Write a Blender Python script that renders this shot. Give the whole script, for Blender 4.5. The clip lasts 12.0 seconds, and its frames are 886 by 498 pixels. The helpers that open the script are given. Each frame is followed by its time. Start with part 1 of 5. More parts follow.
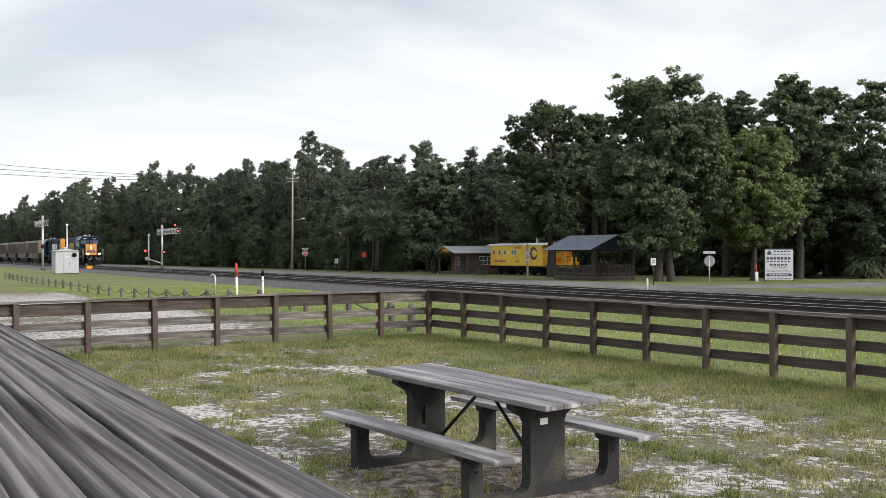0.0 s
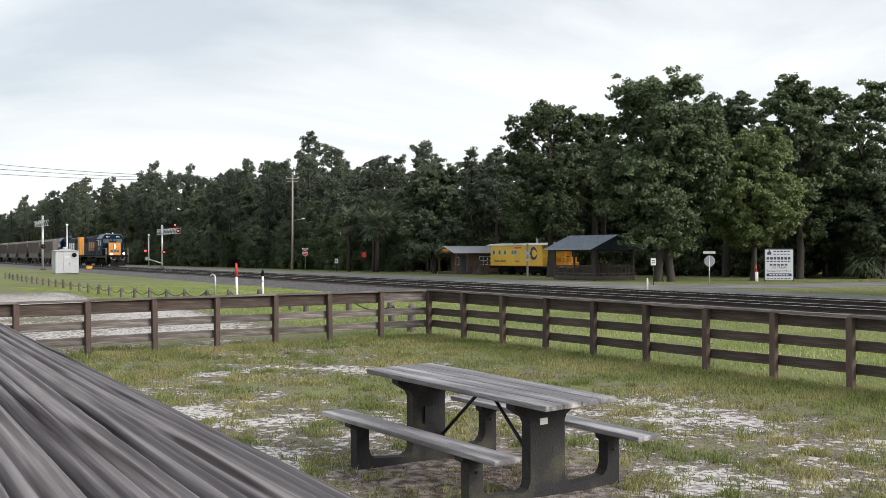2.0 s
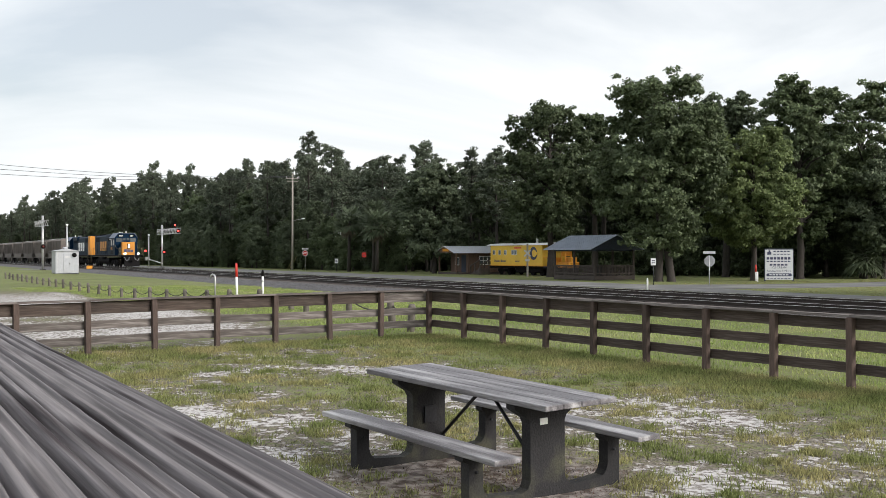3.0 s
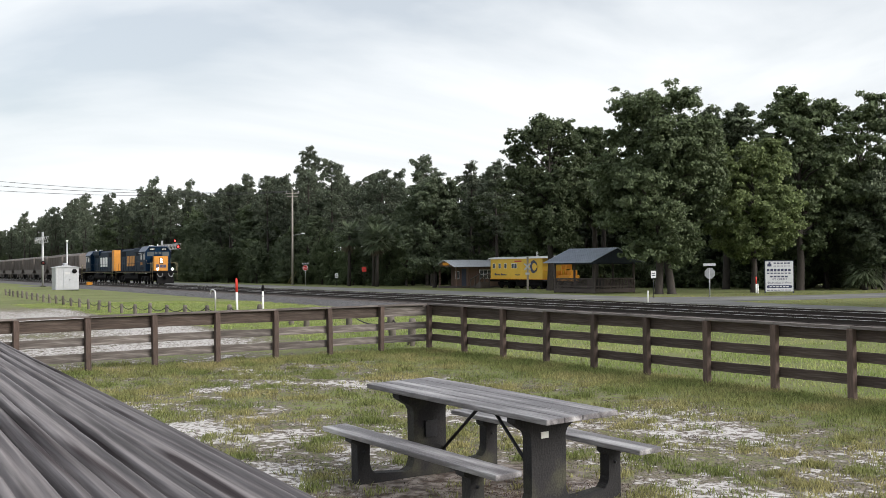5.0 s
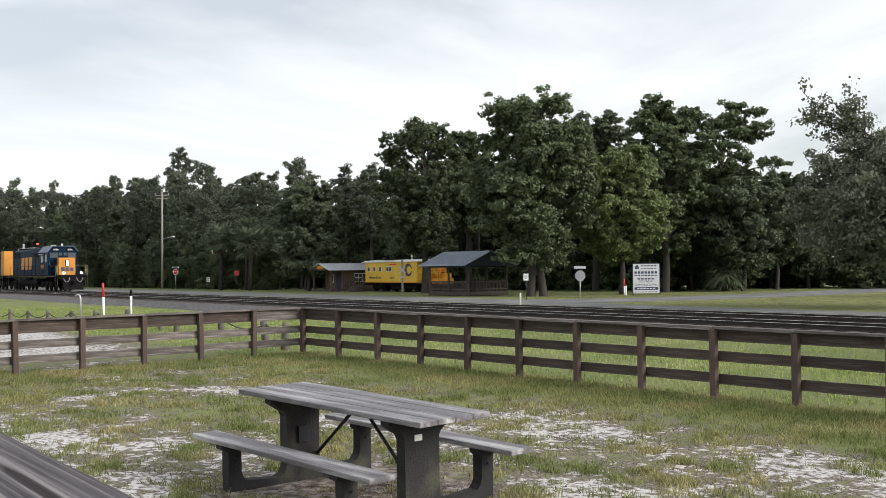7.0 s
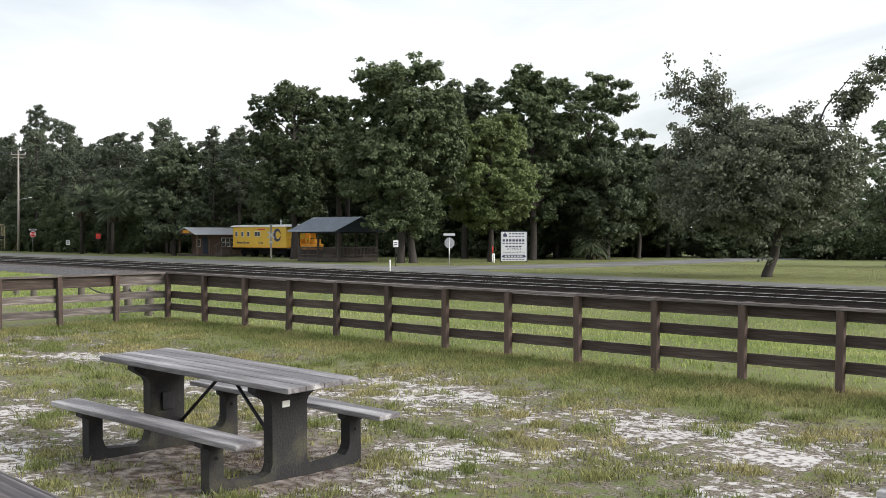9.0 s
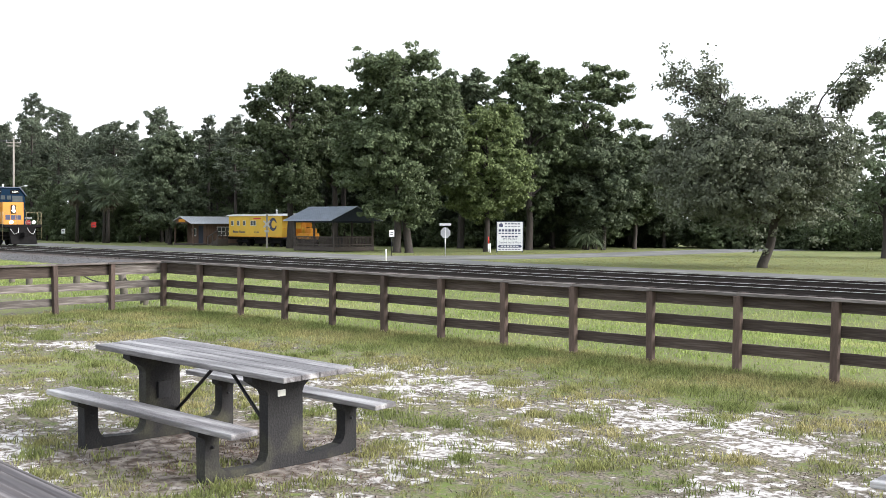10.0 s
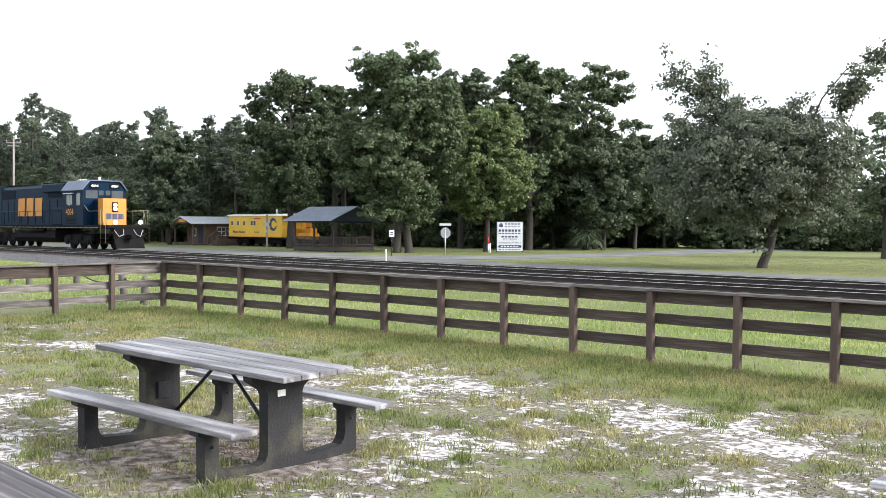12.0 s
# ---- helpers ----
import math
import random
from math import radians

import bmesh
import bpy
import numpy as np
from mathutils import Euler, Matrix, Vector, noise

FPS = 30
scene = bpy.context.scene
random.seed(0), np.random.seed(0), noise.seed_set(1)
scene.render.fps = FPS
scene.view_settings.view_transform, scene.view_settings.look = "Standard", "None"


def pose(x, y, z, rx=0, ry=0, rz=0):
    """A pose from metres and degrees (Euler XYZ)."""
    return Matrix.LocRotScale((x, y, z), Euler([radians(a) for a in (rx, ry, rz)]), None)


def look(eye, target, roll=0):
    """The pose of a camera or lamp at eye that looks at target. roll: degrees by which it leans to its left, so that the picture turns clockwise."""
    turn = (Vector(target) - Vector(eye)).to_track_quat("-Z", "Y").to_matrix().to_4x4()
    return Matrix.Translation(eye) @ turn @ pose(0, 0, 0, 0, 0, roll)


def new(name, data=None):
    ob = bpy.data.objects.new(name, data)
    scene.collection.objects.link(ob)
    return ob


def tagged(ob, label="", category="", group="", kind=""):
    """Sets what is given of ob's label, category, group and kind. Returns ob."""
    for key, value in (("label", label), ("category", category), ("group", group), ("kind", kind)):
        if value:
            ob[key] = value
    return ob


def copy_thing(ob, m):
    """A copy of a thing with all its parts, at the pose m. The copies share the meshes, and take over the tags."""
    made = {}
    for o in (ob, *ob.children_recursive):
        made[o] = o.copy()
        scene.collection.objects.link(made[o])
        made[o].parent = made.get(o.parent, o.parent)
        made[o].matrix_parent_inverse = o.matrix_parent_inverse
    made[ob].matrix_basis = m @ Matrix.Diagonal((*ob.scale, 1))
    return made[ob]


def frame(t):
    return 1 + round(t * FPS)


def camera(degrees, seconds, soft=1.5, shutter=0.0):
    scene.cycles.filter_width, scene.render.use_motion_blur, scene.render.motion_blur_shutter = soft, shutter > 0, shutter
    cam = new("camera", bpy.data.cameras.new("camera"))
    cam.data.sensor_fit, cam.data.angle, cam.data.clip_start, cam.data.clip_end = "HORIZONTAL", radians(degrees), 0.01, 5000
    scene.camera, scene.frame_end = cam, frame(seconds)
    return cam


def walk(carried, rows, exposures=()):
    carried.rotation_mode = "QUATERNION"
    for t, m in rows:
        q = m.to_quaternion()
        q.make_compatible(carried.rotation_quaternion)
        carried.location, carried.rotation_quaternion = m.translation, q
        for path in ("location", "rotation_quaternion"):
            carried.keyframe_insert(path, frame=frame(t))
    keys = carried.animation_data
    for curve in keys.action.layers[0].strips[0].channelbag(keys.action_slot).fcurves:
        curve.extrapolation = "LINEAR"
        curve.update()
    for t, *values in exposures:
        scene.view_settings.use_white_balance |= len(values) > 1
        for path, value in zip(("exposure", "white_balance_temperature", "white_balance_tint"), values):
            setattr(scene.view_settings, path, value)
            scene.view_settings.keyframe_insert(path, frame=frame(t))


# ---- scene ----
cam = camera(44.76, 12.0, soft=0.6)
EYE = 1.78
ROWS = [  # seconds, shift along y, yaw, pitch, roll
    (0.0, 0, 61.60, 0.27, -0.10), (3.2, 0, 61.60, 0.27, -0.10), (4.0, 0.002, 61.60, 0.64, -0.28),
    (4.8, 0.004, 61.60, 1.01, -0.46), (5.0, 0.004, 61.60, 1.01, -0.47), (5.5, 0.008, 61.02, 1.13, -0.53),
    (6.0, 0.013, 58.95, 1.08, -0.52), (6.5, 0.016, 57.33, 0.84, -0.70), (7.0, 0.016, 54.94, 1.12, -0.65),
    (7.5, 0.016, 52.47, 1.15, -0.64), (7.7, 0.016, 51.70, 0.95, -0.60), (8.3, 0.015, 49.50, 0.05, -0.25),
    (9.3, 0.014, 47.82, -0.86, 0.08), (9.5, 0.014, 47.82, -0.98, 0.10), (10.0, 0.0135, 47.82, -1.25, 0.22),
    (10.5, 0.0135, 47.82, -1.244, 0.24), (12.0, 0.0135, 47.82, -1.244, 0.24),
]
walk(cam, [(t, pose(0, shift, EYE, 90 + pitch, 0, yaw) @ pose(0, 0, 0, 0, 0, roll)) for t, shift, yaw, pitch, roll in ROWS],
     exposures=[(0.0, 0.12, 6500, 10), (6.0, 0.12, 6500, 10), (7.7, 0.17, 6500, 10), (9.3, 0.35, 6500, 10), (10.3, 0.90, 6250, 10), (12.0, 0.90, 6200, 10)])

# ---- light ----
SUN_AZ, SUN_EL = 60.0, 26.0  # degrees from +y towards +x
world = bpy.data.worlds.new("sky")
scene.world = world
world.use_nodes = True
wn, wl = world.node_tree.nodes, world.node_tree.links
wn.clear()
w_out, w_bg, w_sky = wn.new("ShaderNodeOutputWorld"), wn.new("ShaderNodeBackground"), wn.new("ShaderNodeTexSky")
w_sky.sky_type, w_sky.sun_disc = "NISHITA", False
w_sky.sun_elevation, w_sky.sun_rotation = radians(SUN_EL), radians(SUN_AZ)
w_sky.air_density, w_sky.dust_density = 1.0, 2.0
w_co, w_map, w_no, w_ra, w_mix = (wn.new("ShaderNodeTexCoord"), wn.new("ShaderNodeMapping"), wn.new("ShaderNodeTexNoise"),
                                 wn.new("ShaderNodeValToRGB"), wn.new("ShaderNodeMixRGB"))
w_map.inputs["Scale"].default_value = (1.0, 1.0, 3.4)
w_no.inputs["Scale"].default_value, w_no.inputs["Detail"].default_value, w_no.inputs["Distortion"].default_value = 1.6, 8.0, 0.7
w_ra.color_ramp.elements[0].position, w_ra.color_ramp.elements[1].position = 0.40, 0.60
w_ra.color_ramp.elements[0].color, w_ra.color_ramp.elements[1].color = (0.50, 0.50, 0.50, 1), (1, 1, 1, 1)
w_mix.inputs["Color2"].default_value = (9.7, 10.0, 10.2, 1)
wl.new(w_co.outputs["Generated"], w_map.inputs["Vector"])
wl.new(w_map.outputs["Vector"], w_no.inputs["Vector"])
wl.new(w_no.outputs["Fac"], w_ra.inputs["Fac"])
wl.new(w_ra.outputs["Color"], w_mix.inputs["Fac"])
wl.new(w_sky.outputs["Color"], w_mix.inputs["Color1"])
wl.new(w_mix.outputs["Color"], w_bg.inputs["Color"])
w_bg.inputs["Strength"].default_value = 0.1
wl.new(w_bg.outputs["Background"], w_out.inputs["Surface"])
sun_data = bpy.data.lights.new("sun", "SUN")
sun_data.energy, sun_data.angle, sun_data.color = 3.4, radians(30), (1.0, 0.96, 0.90)
sun = new("sun", sun_data)
sun.matrix_basis = look((100 * math.sin(radians(SUN_AZ)), 100 * math.cos(radians(SUN_AZ)), 100 * math.tan(radians(SUN_EL))), (0, 0, 0))


# ---- materials ----
def material(name, colour, rough=0.7, metal=0.0, vary=0.25, scale=4.0, bump=0.2, bump_scale=40.0, stretch=(1, 1, 1), island=0.0, each=0.0,
             second=None, second_at=(0.5, 0.62), emit=0.0, spec=0.5, through_light=0.0, detail=4):
    """Procedural surface: colour with broad and fine variation, a second stain colour, relief."""
    m = bpy.data.materials.new(name)
    m.use_nodes = True
    n, l = m.node_tree.nodes, m.node_tree.links
    bsdf = n["Principled BSDF"]
    bsdf.inputs["Roughness"].default_value, bsdf.inputs["Metallic"].default_value = rough, metal
    bsdf.inputs["Specular IOR Level"].default_value = spec
    co, mp = n.new("ShaderNodeTexCoord"), n.new("ShaderNodeMapping")
    mp.inputs["Scale"].default_value = stretch
    l.new(co.outputs["Object"], mp.inputs["Vector"])
    broad, fine = n.new("ShaderNodeTexNoise"), n.new("ShaderNodeTexNoise")
    broad.inputs["Scale"].default_value, broad.inputs["Detail"].default_value = scale, detail
    fine.inputs["Scale"].default_value, fine.inputs["Detail"].default_value = bump_scale, detail + 1
    l.new(mp.outputs["Vector"], broad.inputs["Vector"])
    l.new(mp.outputs["Vector"], fine.inputs["Vector"])
    base = n.new("ShaderNodeRGB")
    base.outputs[0].default_value = (*colour, 1)
    out = base.outputs[0]
    if second:
        ramp, mix = n.new("ShaderNodeValToRGB"), n.new("ShaderNodeMixRGB")
        ramp.color_ramp.elements[0].position, ramp.color_ramp.elements[1].position = second_at
        l.new(broad.outputs["Fac"], ramp.inputs["Fac"])
        l.new(ramp.outputs["Color"], mix.inputs["Fac"])
        l.new(out, mix.inputs["Color1"])
        mix.inputs["Color2"].default_value = (*second, 1)
        out = mix.outputs["Color"]
    add = n.new("ShaderNodeMath")
    l.new(broad.outputs["Fac"], add.inputs[0])
    l.new(fine.outputs["Fac"], add.inputs[1])
    value = add.outputs[0]
    span = n.new("ShaderNodeMapRange")
    span.inputs["From Min"].default_value, span.inputs["From Max"].default_value = 0.6, 1.4
    span.inputs["To Min"].default_value, span.inputs["To Max"].default_value = 1 - vary, 1 + vary
    l.new(value, span.inputs["Value"])
    value = span.outputs["Result"]
    for amount, node, socket in ((island, "ShaderNodeNewGeometry", "Random Per Island"), (each, "ShaderNodeObjectInfo", "Random")):
        if amount:
            src, rng, mul = n.new(node), n.new("ShaderNodeMapRange"), n.new("ShaderNodeMath")
            rng.inputs["To Min"].default_value, rng.inputs["To Max"].default_value = 1 - amount, 1 + amount
            l.new(src.outputs[socket], rng.inputs["Value"])
            mul.operation = "MULTIPLY"
            l.new(rng.outputs["Result"], mul.inputs[0])
            l.new(value, mul.inputs[1])
            value = mul.outputs[0]
    hsv = n.new("ShaderNodeHueSaturation")
    l.new(out, hsv.inputs["Color"])
    l.new(value, hsv.inputs["Value"])
    l.new(hsv.outputs["Color"], bsdf.inputs["Base Color"])
    if bump:
        b = n.new("ShaderNodeBump")
        b.inputs["Strength"].default_value, b.inputs["Distance"].default_value = bump, 0.02
        l.new(fine.outputs["Fac"], b.inputs["Height"])
        l.new(b.outputs["Normal"], bsdf.inputs["Normal"])
    if emit:
        l.new(hsv.outputs["Color"], bsdf.inputs["Emission Color"])
        bsdf.inputs["Emission Strength"].default_value = emit
    if through_light:
        tr, sh = n.new("ShaderNodeBsdfTranslucent"), n.new("ShaderNodeMixShader")
        l.new(hsv.outputs["Color"], tr.inputs["Color"])
        sh.inputs["Fac"].default_value = through_light
        l.new(bsdf.outputs[0], sh.inputs[1])
        l.new(tr.outputs[0], sh.inputs[2])
        l.new(sh.outputs[0], n["Material Output"].inputs["Surface"])
    return m


M_FENCE = material("weathered fence timber", (0.062, 0.044, 0.036), 0.85, vary=0.5, scale=5.0, bump=0.6, bump_scale=22, stretch=(0.25, 2, 3), each=0.25,
                   second=(0.10, 0.082, 0.072), second_at=(0.48, 0.72))
# paler than the other fence's boards
M_FENCE_PALE = material("pale fence timber", (0.115, 0.098, 0.090), 0.85, vary=0.5, scale=5.0, bump=0.6, bump_scale=22, stretch=(0.25, 2, 3), each=0.25,
                        second=(0.23, 0.21, 0.20), second_at=(0.45, 0.7))
M_CAP = material("grey brown cap board", (0.105, 0.086, 0.080), 0.85, vary=0.5, scale=5.0, bump=0.6, bump_scale=22, stretch=(0.25, 2, 3), each=0.3, second=(0.17, 0.155, 0.15), second_at=(0.5, 0.72))
M_POST = material("fence post timber", (0.088, 0.060, 0.050), 0.85, vary=0.45, scale=3.0, bump=0.5, bump_scale=40, stretch=(1, 1, 0.2), each=0.3)
M_PLANK = material("grey table planks", (0.135, 0.125, 0.135), 0.45, vary=0.5, scale=5.0, bump=0.4, bump_scale=60, stretch=(0.16, 1.6, 1.6), each=0.15,
                   second=(0.37, 0.36, 0.37), second_at=(0.48, 0.68))
M_CONCRETE = material("dark mossy concrete", (0.020, 0.019, 0.021), 0.9, vary=0.6, scale=3.0, bump=0.4, bump_scale=60, second=(0.058, 0.056, 0.036), second_at=(0.5, 0.75))
M_STEEL = material("dark painted steel", (0.03, 0.03, 0.035), 0.5, 0.6, vary=0.3)
M_RAILWOOD = material("weathered grey handrail timber", (0.19, 0.175, 0.18), 0.9, vary=0.6, scale=60, bump=0.15, bump_scale=160, stretch=(0.035, 1.3, 1.3),
                      second=(0.034, 0.027, 0.029), second_at=(0.52, 0.66), detail=2.5, spec=0.2)
# near-black base puts the shade on the rail webs into the colour
M_RAIL = material("worn rail steel with shade", (0.03, 0.022, 0.019), 0.8, 0.0, vary=0.3)
M_RAILTOP = material("polished rail head", (0.72, 0.70, 0.69), 0.42, 0.6, vary=0.1, bump=0)
M_TIE = material("creosoted tie timber", (0.042, 0.033, 0.030), 0.9, vary=0.4, island=0.3)
M_BALLAST = material("grey granite ballast", (0.15, 0.145, 0.15), 0.95, vary=0.6, scale=2.0, bump=1.0, bump_scale=9.0, second=(0.075, 0.07, 0.073), second_at=(0.4, 0.65))
M_STONE = material("ballast stone", (0.12, 0.115, 0.12), 0.9, vary=0.3, island=0.5)
M_TRACKBED = material("rust-stained ballast between the rails", (0.062, 0.050, 0.047), 0.95, vary=0.5, scale=2.0, bump=1.0, bump_scale=9.0)
M_ASPHALT = material("worn grey asphalt", (0.13, 0.13, 0.132), 0.95, vary=0.25, scale=0.3, bump=0.2, bump_scale=20, second=(0.19, 0.185, 0.18), second_at=(0.45, 0.7))
M_GRASSBLADE = material("grass blades", (0.215, 0.252, 0.090), 0.7, vary=0.35, scale=0.9, bump=0, island=0.55, second=(0.31, 0.28, 0.135), second_at=(0.40, 0.64), through_light=0.45, spec=0.2)
M_GRASS_BRIGHT = material("bright yellow green grass blades", (0.27, 0.345, 0.105), 0.7, vary=0.35, scale=0.5, bump=0, island=0.4, second=(0.36, 0.37, 0.16), second_at=(0.45, 0.7), through_light=0.45, spec=0.2)
M_LEAF = material("broad leaves", (0.096, 0.124, 0.064), 0.6, vary=0.35, scale=0.35, bump=0, island=0.4, each=0.18, through_light=0.28, spec=0.25)
M_LEAF_OLIVE = material("olive leaves", (0.116, 0.145, 0.088), 0.6, vary=0.35, scale=0.35, bump=0, island=0.4, each=0.18, through_light=0.25, spec=0.25)
M_LEAF_LIGHT = material("fresh bright leaves", (0.150, 0.190, 0.078), 0.6, vary=0.35, scale=0.35, bump=0, island=0.4, through_light=0.3, spec=0.25)
M_LEAF_GREY = material("grey green live oak leaves", (0.125, 0.140, 0.098), 0.6, vary=0.35, scale=0.5, bump=0, island=0.4, through_light=0.25, spec=0.25)
M_NEEDLE = material("pine needles", (0.104, 0.124, 0.088), 0.7, vary=0.35, scale=0.3, bump=0, island=0.4, each=0.2, through_light=0.2, spec=0.2)
M_BARK = material("grey brown bark", (0.044, 0.037, 0.033), 0.95, vary=0.45, scale=2, bump=0.8, bump_scale=14, stretch=(1, 1, 0.25), each=0.2)


def ground_material():
    """Grass turf, pale sand where the mask is high, a little dry litter between."""
    m = bpy.data.materials.new("sandy turf")
    m.use_nodes = True
    n, l = m.node_tree.nodes, m.node_tree.links
    bsdf = n["Principled BSDF"]
    bsdf.inputs["Roughness"].default_value = 0.95
    bsdf.inputs["Specular IOR Level"].default_value = 0.15
    co, at = n.new("ShaderNodeTexCoord"), n.new("ShaderNodeAttribute")
    at.attribute_name = "sand"

    def tex(scale, detail):
        t = n.new("ShaderNodeTexNoise")
        t.inputs["Scale"].default_value, t.inputs["Detail"].default_value = scale, detail
        l.new(co.outputs["Object"], t.inputs["Vector"])
        return t.outputs["Fac"]

    def ramp(fac, a, b, ca, cb):
        r = n.new("ShaderNodeValToRGB")
        r.color_ramp.elements[0].position, r.color_ramp.elements[1].position = a, b
        r.color_ramp.elements[0].color, r.color_ramp.elements[1].color = (*ca, 1), (*cb, 1)
        l.new(fac, r.inputs["Fac"])
        return r.outputs["Color"]

    def mix(fac, a, b):
        x = n.new("ShaderNodeMixRGB")
        l.new(fac, x.inputs["Fac"])
        l.new(a, x.inputs["Color1"])
        l.new(b, x.inputs["Color2"])
        return x.outputs["Color"]

    turf = ramp(tex(0.25, 5), 0.35, 0.65, (0.12, 0.17, 0.042), (0.20, 0.24, 0.078))
    turf = mix(ramp(tex(22, 4), 0.40, 0.62, (0, 0, 0), (0.75, 0.75, 0.75)), turf, ramp(tex(60, 3), 0.3, 0.7, (0.075, 0.062, 0.042), (0.25, 0.205, 0.155)))
    sand = ramp(tex(17, 8), 0.38, 0.53, (0.16, 0.135, 0.12), (0.56, 0.54, 0.53))
    add = n.new("ShaderNodeMath")
    wob = n.new("ShaderNodeMapRange")
    wob.inputs["From Min"].default_value, wob.inputs["From Max"].default_value = 0.3, 0.7
    wob.inputs["To Min"].default_value, wob.inputs["To Max"].default_value = -0.30, 0.30
    l.new(tex(8, 8), wob.inputs["Value"])
    l.new(at.outputs["Fac"], add.inputs[0])
    l.new(wob.outputs["Result"], add.inputs[1])
    thin = ramp(tex(38, 5), 0.36, 0.62, (0.055, 0.045, 0.038), (0.26, 0.225, 0.19))
    out = mix(ramp(add.outputs[0], 0.10, 0.40, (0, 0, 0), (0.95, 0.95, 0.95)), turf, thin)
    out = mix(ramp(add.outputs[0], 0.49, 0.57, (0, 0, 0), (1, 1, 1)), out, sand)
    dirt = n.new("ShaderNodeAttribute")
    dirt.attribute_name = "dirt"
    out = mix(dirt.outputs["Fac"], out, ramp(tex(9, 8), 0.40, 0.62, (0.075, 0.055, 0.046), (0.36, 0.315, 0.29)))
    l.new(out, bsdf.inputs["Base Color"])
    b = n.new("ShaderNodeBump")
    b.inputs["Strength"].default_value, b.inputs["Distance"].default_value = 0.7, 0.012
    l.new(tex(90, 6), b.inputs["Height"])
    l.new(b.outputs["Normal"], bsdf.inputs["Normal"])
    return m


# ---- building helpers ----
def box(bm, x0, x1, y0, y1, z0, z1, m=None, bevel=0.0):
    vs = [bm.verts.new((x, y, z)) for z in (z0, z1) for x, y in ((x0, y0), (x1, y0), (x1, y1), (x0, y1))]
    fs = [bm.faces.new([vs[i] for i in q]) for q in ((3, 2, 1, 0), (4, 5, 6, 7), (0, 1, 5, 4), (1, 2, 6, 5), (2, 3, 7, 6), (3, 0, 4, 7))]
    if bevel:
        es = list({e for f in fs for e in f.edges})
        out = bmesh.ops.bevel(bm, geom=es, offset=bevel, segments=1, affect="EDGES")
        vs = list({v for f in out["faces"] for v in f.verts} | {v for v in vs if v.is_valid})
    if m is not None:
        bmesh.ops.transform(bm, matrix=m, verts=[v for v in vs if v.is_valid])
    return vs


def prism(bm, outline, axis, a, b):
    """Extrude an outline of 2D points along an axis from a to b."""
    put = {"x": lambda p, t: (t, p[0], p[1]), "y": lambda p, t: (p[0], t, p[1]), "z": lambda p, t: (p[0], p[1], t)}[axis]
    lo, hi = [bm.verts.new(put(p, a)) for p in outline], [bm.verts.new(put(p, b)) for p in outline]
    k = len(outline)
    bm.faces.new(lo[::-1])
    bm.faces.new(hi)
    for i in range(k):
        bm.faces.new((lo[i], lo[(i + 1) % k], hi[(i + 1) % k], hi[i]))


def tube(bm, points, radii, n=8, closed=True):
    """A round bar through points."""
    rings = []
    pts = [Vector(p) for p in points]
    if not hasattr(radii, "__len__"):
        radii = [radii] * len(pts)
    for i, p in enumerate(pts):
        way = (pts[min(i + 1, len(pts) - 1)] - pts[max(i - 1, 0)]).normalized()
        side = way.cross(Vector((0, 0, 1)) if abs(way.z) < 0.95 else Vector((1, 0, 0))).normalized()
        up = side.cross(way)
        rings.append([bm.verts.new(p + (side * math.cos(a) + up * math.sin(a)) * radii[i]) for a in (2 * math.pi * k / n for k in range(n))])
    for a, b in zip(rings, rings[1:]):
        for k in range(n):
            bm.faces.new((a[k], a[(k + 1) % n], b[(k + 1) % n], b[k]))
    if closed:
        bm.faces.new(rings[0][::-1])
        bm.faces.new(rings[-1])


def finish(bm, name, mat, smooth=False):
    bmesh.ops.recalc_face_normals(bm, faces=bm.faces)
    me = bpy.data.meshes.new(name)
    bm.to_mesh(me)
    bm.free()
    me.materials.append(mat)
    if smooth:
        me.shade_smooth()
    return me


def part(name, bm, mat, parent=None, label="", smooth=False):
    ob = new(name, finish(bm, name, mat, smooth))
    ob.parent = parent
    return tagged(ob, label)


def block(name, mat, parent, x0, x1, y0, y1, z0, z1, label="", bevel=0.0):
    bm = bmesh.new()
    box(bm, x0, x1, y0, y1, z0, z1, bevel=bevel)
    return part(name, bm, mat, parent, label)


def bar(name, mat, parent, points, r, label="", n=8):
    bm = bmesh.new()
    tube(bm, points, r, n)
    return part(name, bm, mat, parent, label, smooth=True)


def share(name, mesh, parent, m):
    ob = new(name, mesh)
    ob.parent = parent
    ob.matrix_basis = m
    return ob


def thing(name, m, label, category, group="", kind=""):
    ob = new(name)
    ob.matrix_basis = m
    return tagged(ob, label, category, group, kind)


def quads_mesh(name, centres, us, vs, mat):
    """Many loose quads from numpy arrays of centres and half-axes."""
    k = len(centres)
    co = np.empty((k, 4, 3), dtype=np.float32)
    co[:, 0], co[:, 1], co[:, 2], co[:, 3] = centres - us - vs, centres + us - vs, centres + us + vs, centres - us + vs
    return pieces_mesh(name, co.reshape(-1, 3), 4, k, mat)


def pieces_mesh(name, co, sides, k, mat):
    me = bpy.data.meshes.new(name)
    me.vertices.add(k * sides)
    me.vertices.foreach_set("co", np.ascontiguousarray(co, dtype=np.float32).ravel())
    me.loops.add(k * sides)
    me.loops.foreach_set("vertex_index", np.arange(k * sides, dtype=np.int32))
    me.polygons.add(k)
    me.polygons.foreach_set("loop_start", np.arange(0, k * sides, sides, dtype=np.int32))
    me.materials.append(mat)
    me.update(calc_edges=True)
    me.validate()
    return me


def smooth_step(a, b, x):
    t = np.clip((x - a) / (b - a), 0, 1)
    return t * t * (3 - 2 * t)


